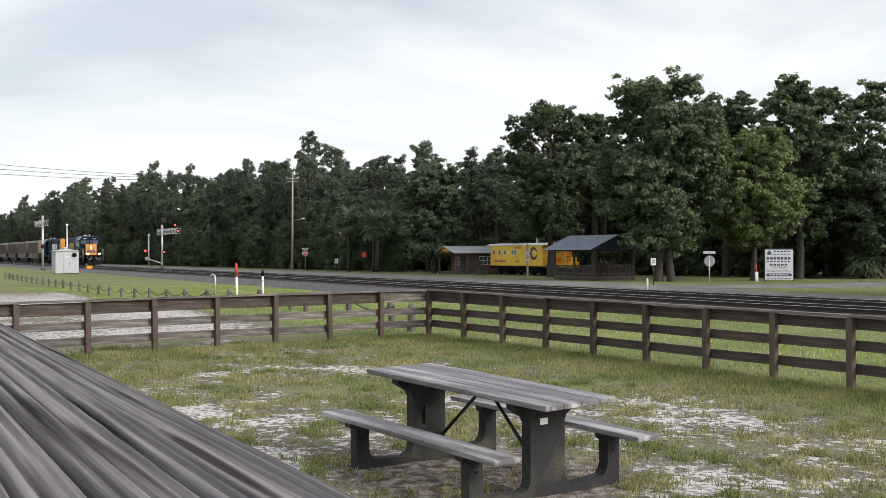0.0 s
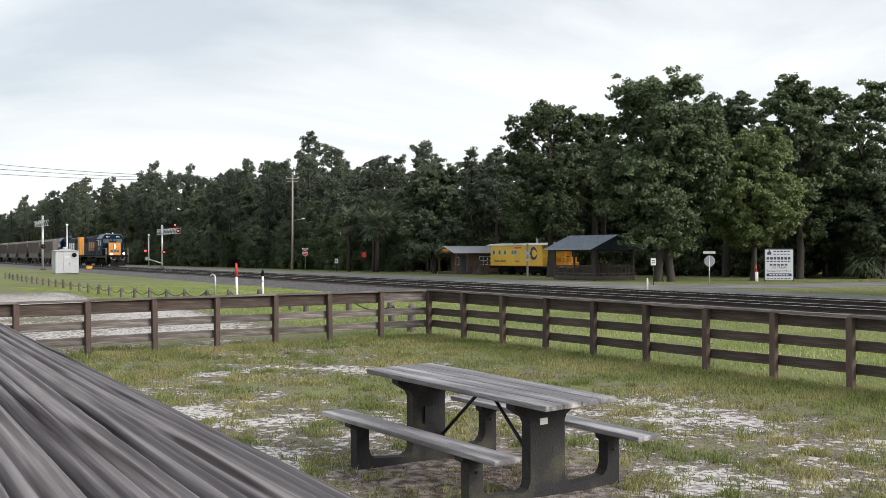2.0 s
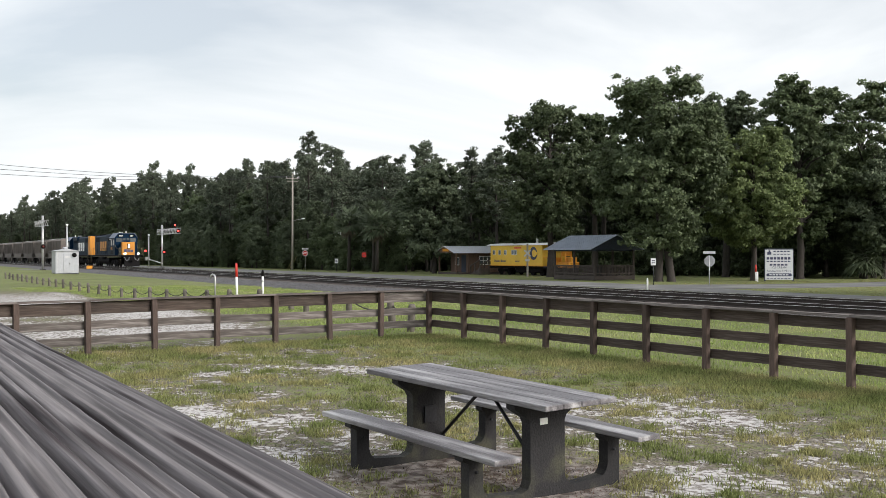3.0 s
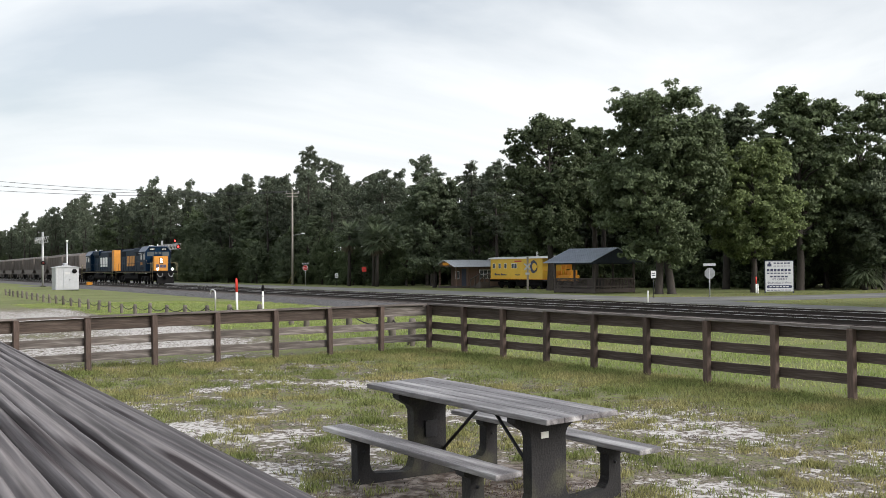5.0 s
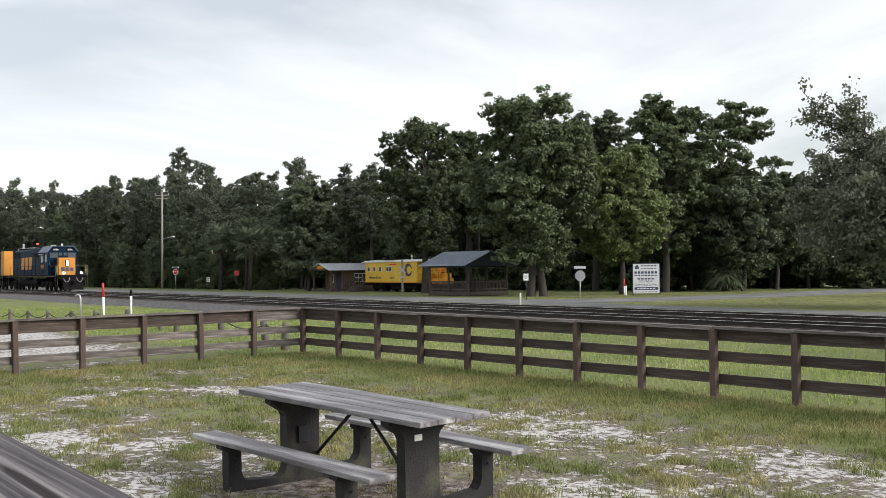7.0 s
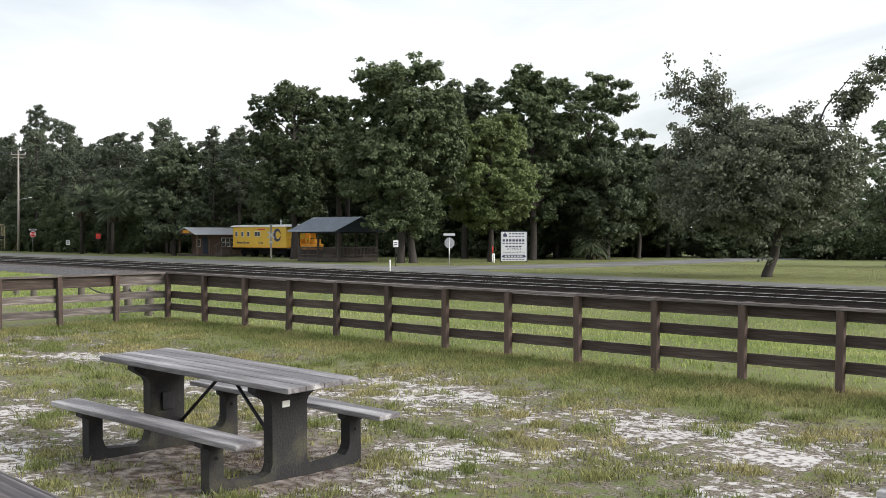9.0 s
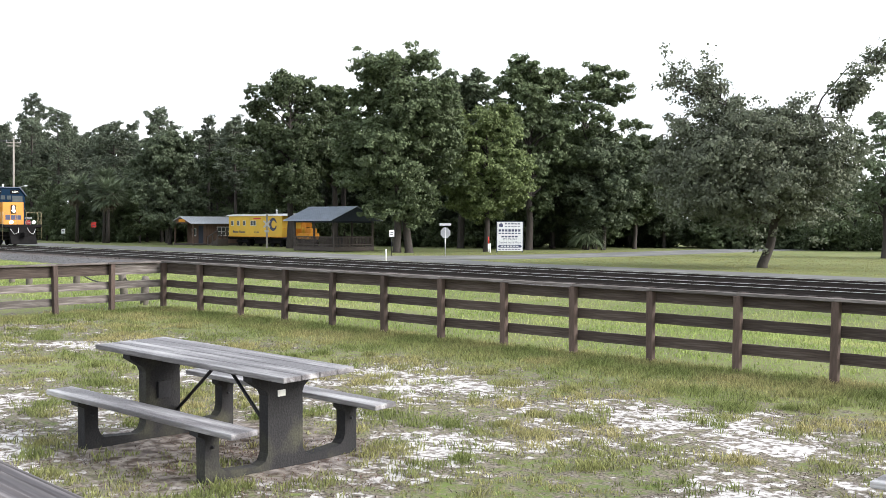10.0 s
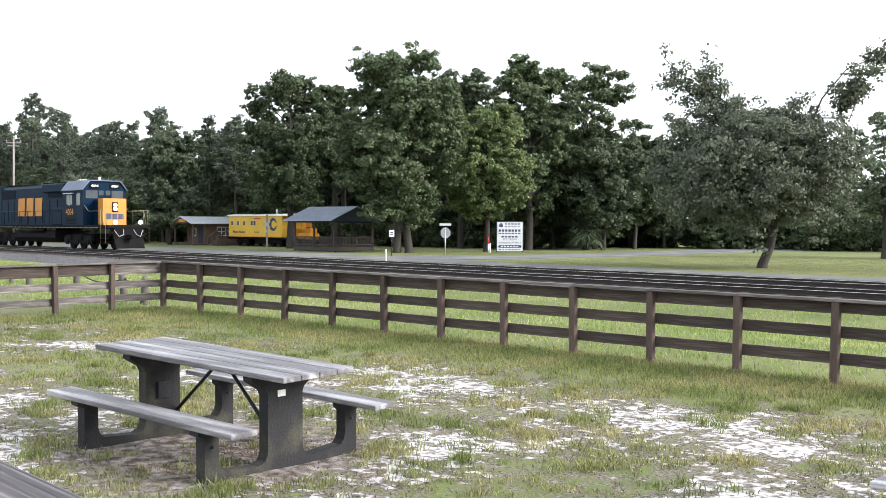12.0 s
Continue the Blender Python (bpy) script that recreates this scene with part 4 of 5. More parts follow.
    for s in (-1, 1):
        for x in (1.55, -18.9):
            for z in (0.45, 0.78, 1.10):
                block("step", M_BLACK, loco, x - 0.32, x + 0.32, s * 1.40 - 0.14, s * 1.40 + 0.14, z, z + 0.04)
            bar("grab_rail", M_SILL, loco, [(x + 0.36, s * 1.53, 0.5), (x + 0.36, s * 1.53, 2.55), (x + 0.20, s * 1.50, 2.70)], 0.014, "pale grab rail", n=6)
            bar("grab_rail", M_SILL, loco, [(x - 0.40, s * 1.53, 0.5), (x - 0.40, s * 1.53, 2.70)], 0.014, "pale grab rail", n=6)
        for k in range(9):
            x = -17.6 + k * 1.55
            bar("stanchion", hood, loco, [(x, s * 1.47, 1.66), (x, s * 1.47, 2.66)], 0.02, n=6)
        bar("handrail", hood, loco, [(-17.6, s * 1.47, 2.66), (-5.2, s * 1.47, 2.66)], 0.02, n=6)
        bar("front_rail", M_SILL, loco, [(1.85, s * 0.35, 1.66), (1.85, s * 0.35, 2.62), (1.85, s * 1.45, 2.66), (1.85, s * 1.45, 1.66)], 0.014, "pale end handrail", n=6)
        bar("cab_rail", M_SILL, loco, [(-1.5, s * 1.45, 3.0), (-0.9, s * 1.45, 2.60), (1.3, s * 1.45, 2.60), (1.55, s * 1.5, 1.7)], 0.014, "pale sloping handrail", n=6)
        if lamps:
            bar("ditch_light", M_LAMP, loco, [(1.93, s * 0.88, 1.86), (2.02, s * 0.88, 1.86)], 0.13, "lit white ditch light", n=12)
        bar("air_hose", M_ALU, loco, [(2.02, s * 0.35, 1.40), (2.3, s * 0.45, 1.05), (2.25, s * 0.75, 0.92), (2.05, s * 1.0, 1.35)], 0.026, "pale hanging air hose", n=6)
    block("front_step_light", M_LAMP, loco, 1.9, 1.96, -1.42, -1.36, 1.5, 1.56) if lamps else None
    # fuel tank
    bm = bmesh.new()
    prism(bm, [(-1.35, 0.75), (-1.05, 0.42), (1.05, 0.42), (1.35, 0.75), (1.35, 1.25), (-1.35, 1.25)], "x", -14.2, -6.6)
    part("fuel_tank", bm, M_BLACK, loco)
    for s in (-1, 1):
        bar("air_reservoir", M_BLACK, loco, [(-12.8, s * 1.38, 1.27), (-8.4, s * 1.38, 1.27)], 0.16, n=12)
    bogie(loco, -3.2)
    bogie(loco, -16.4)
    for y in (-0.2, 0.0, 0.2):
        bar("horn", M_ALU, loco, [(-5.6, y, 4.80), (-5.0, y, 4.84)], [0.03, 0.09], n=8)
    bar("horn_bracket", M_BLACK, loco, [(-5.4, 0, 4.5), (-5.4, 0, 4.85)], 0.04, n=6)
    bar("antenna", M_WHITE, loco, [(-3.0, 0.3, 4.70), (-3.0, 0.3, 5.0)], 0.08, n=8)
    return loco


def hopper_car(m):
    """Covered hopper with sloping ends and ribbed sides."""
    car = thing("hopper_car", m, "dusty grey brown covered hopper wagon", "freight car", "train")
    bm = bmesh.new()
    prism(bm, [(-7.6, 2.1), (-5.4, 1.15), (5.4, 1.15), (7.6, 2.1), (7.6, 4.2), (-7.6, 4.2)], "y", -1.5, 1.5)
    body = part("body", bm, M_HOPPER, car)
    bm = bmesh.new()
    prism(bm, [(-1.5, 4.2), (1.5, 4.2), (1.1, 4.55), (-1.1, 4.55)], "x", -7.6, 7.6)
    part("roof", bm, M_HOPPER, car)
    block("roof_walk", M_ALU, car, -7.7, 7.7, -0.35, 0.35, 4.62, 4.66)
    for k in range(13):
        x = -7.2 + k * 1.2
        for s in (-1, 1):
            block("rib", M_HOPPER, body, x - 0.05, x + 0.05, s * 1.54 - 0.045, s * 1.54 + 0.045, 2.0, 4.2)
    for s in (-1, 1):
        block("side_sill", M_HOPPER, car, -8.2, 8.2, s * 1.46 - 0.06, s * 1.46 + 0.06, 1.08, 1.3)
        bar("end_ladder", M_HOPPER, car, [(s * 7.9, -1.48, 1.2), (s * 7.9, -1.48, 4.2)], 0.03, n=6)
        block("end_platform", M_BLACK, car, min(s * 7.6, s * 8.2), max(s * 7.6, s * 8.2), -1.4, 1.4, 1.0, 1.2)
    for x in (-3.6, 0, 3.6):
        bm = bmesh.new()
        prism(bm, [(x - 1.5, 1.15), (x + 1.5, 1.15), (x + 0.4, 0.35), (x - 0.4, 0.35)], "y", -1.1, 1.1)
        part("outlet_hopper", bm, M_HOPPER, car)
    for x in (-6.1, 6.1):
        bm = bmesh.new()
        for s in (-1, 1):
            prism(bm, [(x - 1.3, 0.42), (x + 1.3, 0.42), (x + 0.7, 0.85), (x - 0.7, 0.85)], "y", s * 1.05 - 0.08, s * 1.05 + 0.08)
        box(bm, x - 0.3, x + 0.3, -1.1, 1.1, 0.5, 1.05)
        truck = part("truck", bm, M_BLACK, car)
        for k in (-0.89, 0.89):
            bm = bmesh.new()
            for s in (-1, 1):
                tube(bm, [(x + k, s * 0.68, 0.46), (x + k, s * 0.80, 0.46)], 0.46, 16)
            tube(bm, [(x + k, -0.69, 0.46), (x + k, 0.69, 0.46)], 0.08, 6)
            part("wheelset", bm, M_BLACK, truck)
    block("coupler", M_BLACK, car, -8.7, 8.7, -0.13, 0.13, 0.75, 1.0)
    return car


TRACK_Y, HEAD_Z, NOSE_0, SPEED = 32.3, 0.054, -177.9, 9.11
lead = locomotive(M_NAVY, "navy blue diesel locomotive with yellow nose and lit headlights")
second = locomotive(M_NAVY, "trailing dark blue diesel locomotive with grey cab", lamps=False, grey=True)
second.scale = (1.13, 1, 1)
train = [(lead, 0.0, 0.0), (second, -43.2, 180.0)]
first_car = hopper_car(pose(0, 0, 0))
for i in range(9):
    train.append((first_car if i == 0 else copy_thing(first_car, pose(0, 0, 0)), -46.4 - 8.7 - 17.4 * i, 0.0))


# ---- crossing signals, signal house, line-side posts ----
def signal_mast(x, y, h, arm, lamps, label):
    mast = thing("crossing_signal", pose(x, y, float(ground_z(x, y))), label, "crossing signal", "crossing signals")
    bar("mast", M_ALU, mast, [(0, 0, -0.2), (0, 0, h)], 0.16, n=12)
    block("foot", M_CONCRETE, mast, -0.4, 0.4, -0.4, 0.4, -0.2, 0.12, bevel=0.03)
    a, b = arm
    z0, z1 = h - 1.55, h - 0.75
    for z in (z0, z1):
        for dy in (-0.3, 0.3):
            bar("arm_chord", M_ALU, mast, [(a, dy, z), (b, dy, z)], 0.05, n=6)
    n = max(2, round(abs(b - a) / 0.9))
    for k in range(n):
        p, q = a + (b - a) * k / n, a + (b - a) * (k + 1) / n
        for dy in (-0.3, 0.3):
            bar("arm_lattice", M_ALU, mast, [(p, dy, z0 if k % 2 else z1), (q, dy, z1 if k % 2 else z0)], 0.03, n=5)
        bar("arm_upright", M_ALU, mast, [(p, -0.3, z0), (p, -0.3, z1)], 0.03, n=5)
    for lx, lz, lit in lamps:
        bm = bmesh.new()
        tube(bm, [(lx + 0.02, 0, lz), (lx + 0.06, 0, lz)], 0.34, 16)
        head = part("lamp_backing", bm, M_BLACK, mast)
        bar("lamp_lens", M_REDLAMP if lit else M_DIMRED, head, [(lx + 0.06, 0, lz), (lx + 0.10, 0, lz)], 0.17, "lit red lamp" if lit else "unlit red lamp", n=14)
        bar("lamp_arm", M_BLACK, mast, [(lx, 0, lz), (0 if abs(lx) < 1.5 else lx, 0, lz - (0 if abs(lx) < 1.5 else lz - z1))], 0.03, n=5)
    return mast


signal_mast(-168.8, 23.7, 8.1, (-6.0, 3.4), [(0.45, 3.5, False)], "silver cantilever crossing signal mast on the near side")
signal_mast(-180.0, 44.1, 7.2, (-2.2, 10.8), [(-0.3, 3.3, True), (1.4, 2.7, True), (8.3, 7.0, True), (10.3, 6.0, True)], "silver cantilever crossing signal with lit red lamps")
gate = thing("crossing_gate", pose(-183.0, 42.6, float(ground_z(-183, 42.6))), "crossing gate post with red lamp and counterweight", "crossing gate")
bar("post", M_ALU, gate, [(0, 0, -0.2), (0, 0, 5.4)], 0.1, n=10)
bar("post_cap", M_WHITE, gate, [(0, 0, 5.4), (0, 0, 5.7)], 0.16, n=10)
bar("gate_arm", M_WHITE, gate, [(-1.4, 0, 1.6), (9.5, 0, 0.85)], 0.06, "white and grey gate arm", n=6)
block("counterweight", M_ALU, gate, -1.7, -0.6, -0.3, 0.3, 1.3, 1.9, bevel=0.05)
bar("lamp_lens", M_REDLAMP, gate, [(0.15, -0.6, 2.9), (0.22, -0.6, 2.9)], 0.2, "lit red lamp", n=12)
slim = thing("radio_post", pose(-150.5, 24.2, -0.5), "slim grey post behind the signal house", "post")
bar("pole", M_ALU, slim, [(0, 0, -0.3), (0, 0, 6.1)], 0.11, n=8)
bar("pole_cap", M_WHITE, slim, [(0, 0, 6.1), (0, 0, 6.4)], 0.16, n=8)


def signal_house():
    hut = thing("signal_house", pose(-132.4, 21.1, -0.55), "silver sheet metal signal equipment house", "equipment house")
    bm = bmesh.new()
    box(bm, -1.5, 1.3, -1.3, 1.3, 0.15, 2.75, bevel=0.02)
    part("body", bm, M_SILVER, hut)
    bm = bmesh.new()
    prism(bm, [(-1.55, 2.75), (1.55, 2.75), (0, 3.02)], "x", -1.65, 1.45)
    part("roof", bm, M_SILVER, hut, "pale shallow pitched roof")
    bar("roof_vent", M_SILVER, hut, [(-0.1, 0, 2.95), (-0.1, 0, 3.25)], 0.28, n=14)
    door = block("door", M_SILVER, hut, 1.30, 1.335, -0.42, 0.42, 0.25, 2.45, bevel=0.01)
    block("handle", M_BLACK, door, 1.335, 1.37, 0.26, 0.32, 1.2, 1.4)
    block("louvre", M_ALU, door, 1.335, 1.345, -0.28, 0.28, 1.95, 2.2)
    bar("meter", M_BLACK, hut, [(1.30, 0.8, 2.3), (1.45, 0.8, 2.3)], 0.26, "dark round meter", n=16)
    for y in (-1.2, -0.6, 0.0, 0.6, 1.2):
        block("pier", M_CONCRETE, hut, -1.4, 1.2, y - 0.12, y + 0.12, -0.3, 0.15)
    for y in (-1.05, -0.7, 0.75, 1.1):
        block("panel_seam", M_ALU, hut, 1.30, 1.312, y - 0.02, y + 0.02, 0.2, 2.7)


signal_house()
cabinet = thing("marker_box", pose(-149.5, 26.9, -0.5), "small bright yellow line-side box", "marker")
block("body", M_ORANGE, cabinet, -0.35, 0.35, -0.35, 0.35, -0.1, 0.75, bevel=0.04)
block("lid", M_ORANGE, cabinet, -0.38, 0.38, -0.38, 0.38, 0.75, 0.80)

red_marker = thing("marker_post", pose(-53.1, 16.8, float(ground_z(-53.1, 16.8)), 0, -4, 0), "leaning red and white plastic marker post", "marker post", "marker posts")
bar("sleeve", M_WHITE, red_marker, [(0, 0, -0.2), (0, 0, 0.98)], 0.062, "white lower half", n=10)
bar("top", M_RED, red_marker, [(0, 0, 0.98), (0, 0, 1.62), (0, 0, 1.68)], [0.066, 0.066, 0.03], "faded red upper half", n=10)
white_marker = thing("marker_post", pose(-53.2, 18.2, float(ground_z(-53.2, 18.2))), "white marker post with dark green cap", "marker post", "marker posts")
bar("sleeve", M_WHITE, white_marker, [(0, 0, -0.2), (0, 0, 1.0)], 0.058, n=10)
bar("cap", M_BLACK, white_marker, [(0, 0, 1.0), (0, 0, 1.25), (0, 0, 1.32)], [0.07, 0.07, 0.03], "dark cap", n=10)
bar("band", M_ALU, white_marker, [(0, 0, 0.72), (0, 0, 0.78)], 0.064, n=10)
vent = thing("vent_pipe", pose(-53.7, 15.85, float(ground_z(-53.7, 15.85))), "bent grey steel vent pipe", "pipe")
bar("pipe", M_ALU, vent, [(0, 0, -0.2), (0, 0, 0.95), (-0.05, -0.03, 1.07), (-0.17, -0.09, 1.12), (-0.29, -0.15, 1.05), (-0.32, -0.17, 0.88)], 0.045, n=8)
far_post = thing("marker_post", pose(-49.0, 39.9, -0.5), "slim white marker post by the road", "marker post", "marker posts")
bar("sleeve", M_WHITE, far_post, [(0, 0, -0.2), (0, 0, 0.84), (0, 0, 0.88)], [0.05, 0.05, 0.03], n=8)
for x, y, c in ((-65.9, 65.0, M_RED), (-64.6, 63.9, M_WHITE)):
    o = thing("marker_post", pose(x, y, -0.5), "striped marker post beside the painted sign", "marker post", "marker posts")
    bar("sleeve", M_WHITE, o, [(0, 0, -0.2), (0, 0, 0.75)], 0.06, n=8)
    bar("top", c, o, [(0, 0, 0.75), (0, 0, 1.35 if c is M_RED else 0.8)], 0.06, n=8)


# ---- road signs ----
def octagon(r):
    return [(r * math.cos(radians(22.5 + 45 * k)), r * math.sin(radians(22.5 + 45 * k))) for k in range(8)]


def stop_sign(x, y, yaw, label, h=2.3, blade=True):
    """Octagon on a post; its face looks along local -y."""
    s = thing("stop_sign", pose(x, y, float(ground_z(x, y)), 0, 0, yaw), label, "stop sign", "stop signs")
    bar("post", M_ALU, s, [(0, 0.03, -0.2), (0, 0.03, h + 0.4)], 0.035, n=6)
    bm = bmesh.new()
    prism(bm, [(a, h + b) for a, b in octagon(0.41)], "y", -0.012, -0.004)
    part("rim", bm, M_WHITE, s)
    bm = bmesh.new()
    prism(bm, [(a, h + b) for a, b in octagon(0.37)], "y", -0.02, -0.012)
    part("face", bm, M_RED, s, "red octagonal face")
    words("lettering", "STOP", 0.28, M_WHITE, s, pose(0, -0.021, h, 90, 0, 0), "white capital letters")
    bm = bmesh.new()
    prism(bm, [(a, h + b) for a, b in octagon(0.41)], "y", -0.004, 0.004)
    part("backing", bm, M_ALU, s, "bare aluminium back")
    if blade:
        block("street_name_blade", M_WHITE, s, -0.45, 0.45, 0.02, 0.04, h + 0.52, h + 0.70)
        block("blade_bar", M_INK, s, -0.36, 0.36, 0.012, 0.02, h + 0.57, h + 0.65)
    return s


stop_sign(-142.8, 55.1, 60, "red stop sign facing the crossing road", 2.45)
stop_sign(-58.0, 52.8, 205, "stop sign seen from its bare metal back", 1.75)


def small_sign(x, y, yaw, w, h, z, colour, label, bars=2):
    s = thing("road_sign", pose(x, y, float(ground_z(x, y)), 0, 0, yaw), label, "road sign", "road signs")
    bar("post", M_STEEL, s, [(0, 0.02, -0.2), (0, 0.02, z + h)], 0.03, n=6)
    face = block("plate", colour, s, -w / 2, w / 2, -0.012, 0, z, z + h)
    for k in range(bars):
        block("text_bar", M_INK, face, -w * 0.3, w * 0.3, -0.018, -0.012, z + h * (0.3 + 0.3 * k), z + h * (0.42 + 0.3 * k))


small_sign(-60.5, 49.8, 50, 0.36, 0.5, 1.45, M_WHITE, "small white traffic sign on a dark post")
small_sign(-131.2, 55.0, 60, 0.45, 0.6, 1.1, M_WHITE, "small white traffic sign by the palms")
small_sign(-124.6, 56.0, 60, 0.55, 0.6, 1.9, M_RED, "small red traffic sign by the palms", 1)


def painted_sign():
    way = math.degrees(math.atan2(1.85, 1.2))
    s = thing("painted_sign", pose(-64.8, 66.5, -0.5, 0, 0, way), "large off-white painted advertising board on posts", "sign board")
    board = block("board", M_SIGNBOARD, s, -1.12, 1.12, -0.02, 0.02, 0.12, 2.6)
    for x in (-1.13, 1.13):
        block("post", M_DARKBLUE, s, x - 0.05, x + 0.05, -0.01, 0.09, -0.3, 2.68)
    block("top_rail", M_DARKBLUE, s, -1.18, 1.18, -0.01, 0.09, 2.6, 2.68)
    block("painted_figure", M_INK, board, -0.95, -0.62, -0.026, -0.02, 2.18, 2.42)
    block("painted_figure", M_INK, board, -0.85, -0.70, -0.026, -0.02, 2.42, 2.54)
    for x0, x1, z, h in ((-0.45, 0.95, 2.40, 0.10), (-0.45, 0.95, 2.18, 0.06), (-1.0, 1.0, 1.78, 0.2), (-1.0, 1.0, 1.58, 0.09), (-0.75, 0.75, 1.28, 0.13), (-1.0, 1.0, 0.2, 0.06)):
        n = max(3, int((x1 - x0) / 0.26))
        for k in range(n):
            a = x0 + (x1 - x0) * k / n
            block("text_bar", M_INK, board, a, a + (x1 - x0) / n * 0.72, -0.026, -0.02, z, z + h)
    words("lettering", "ICE CREAM", 0.24, M_INK, board, pose(0, -0.021, 1.12, 90, 0, 0), "dark painted capitals")
    words("lettering", "Sandwiches & More", 0.24, M_INK, board, pose(0, -0.021, 0.84, 90, 0, 0), "dark painted script")
    bm = bmesh.new()
    prism(bm, [(-1.05, 0.5), (-0.95, 0.4), (0.95, 0.4), (1.05, 0.5), (0.95, 0.64), (-0.95, 0.64)], "y", -0.027, -0.02)
    part("arrow_panel", bm, M_INK, board, "dark pointed panel")
    for k in range(6):
        block("text_bar", M_SIGNBOARD, board, -0.8 + k * 0.27, -0.8 + k * 0.27 + 0.2, -0.034, -0.027, 0.48, 0.57)


painted_sign()


# ---- pavilion, caboose, shed ----
def pavilion():
    p = thing("pavilion", pose(-77.7, 56.9, -0.5, 0, 0, 3), "open timber pavilion with blue grey metal roof", "pavilion")
    x0, x1, y0, y1 = -2.5, 3.2, -2.2, 2.3
    deck = block("deck", M_DECK, p, x0, x1, y0, y1, 0.05, 0.38)
    for k in range(3):
        x = x0 + 0.08 + (x1 - x0 - 0.16) * k / 2
        for y in (y0 + 0.08, y1 - 0.08):
            block("post", M_DECK, p, x - 0.07, x + 0.07, y - 0.07, y + 0.07, -0.2, 2.62)
    for y in (y0 + 0.03, y1 - 0.07):
        for z in (0.55, 1.2):
            block("rail", M_DECK, p, x0, x1, y, y + 0.05, z, z + 0.09)
        for k in range(44):
            x = x0 + 0.1 + (x1 - x0 - 0.2) * k / 43
            block("baluster", M_DECK, p, x - 0.025, x + 0.025, y + 0.005, y + 0.04, 0.38, 1.25)
    for z in (0.55, 1.2):
        block("rail", M_DECK, p, x1 - 0.06, x1 - 0.01, y0, y1, z, z + 0.09)
    for k in range(28):
        y = y0 + 0.1 + (y1 - y0 - 0.2) * k / 27
        block("baluster", M_DECK, p, x1 - 0.05, x1 - 0.015, y - 0.025, y + 0.025, 0.38, 1.25)
    zr, ze, yo = 3.92, 2.66, 3.0
    for s in (-1, 1):
        bm = bmesh.new()
        n = 22
        prism(bm, [(0, zr), (s * yo, ze), (s * yo, ze - 0.03), (0, zr - 0.03)], "x", x0 - 0.5, x1 + 0.5)
        slope = part("roof_slope", bm, M_GALV, p, "blue grey metal sheets")
        for k in range(n + 1):
            a = x0 - 0.5 + (x1 - x0 + 0.95) * k / n
            bm = bmesh.new()
            prism(bm, [(0, zr + 0.03), (s * yo, ze + 0.03), (s * yo, ze), (0, zr)], "x", a, a + 0.05)
            part("roof_rib", bm, M_GALV, slope)
    for x in (x0 - 0.3, x1 + 0.3):
        bm = bmesh.new()
        prism(bm, [(-yo + 0.1, ze - 0.04), (yo - 0.1, ze - 0.04), (0, zr - 0.05)], "x", x - 0.03, x + 0.03)
        part("gable", bm, M_DARKBLUE, p, "dark blue boarded gable")
    block("beam", M_DARKBLUE, p, x0, x1, y0, y0 + 0.14, 2.5, 2.66)
    block("beam", M_DARKBLUE, p, x0, x1, y1 - 0.14, y1, 2.5, 2.66)
    t = thing("park_table", pose(-76.2, 56.6, -0.12), "dark timber table on the pavilion deck", "table")
    block("tabletop", M_DECK, t, -0.9, 0.9, -0.4, 0.4, 0.70, 0.75)
    for s in (-1, 1):
        block("bench", M_DECK, t, -0.9, 0.9, s * 0.72 - 0.13, s * 0.72 + 0.13, 0.41, 0.45)
        block("trestle", M_DECK, t, s * 0.6 - 0.05, s * 0.6 + 0.05, -0.75, 0.75, 0.0, 0.70)
    b = thing("bin", pose(-74.9, 55.6, -0.12), "dark square rubbish bin on the deck", "bin")
    block("body", M_STEEL, b, -0.35, 0.35, -0.35, 0.35, 0, 0.95, bevel=0.04)


pavilion()


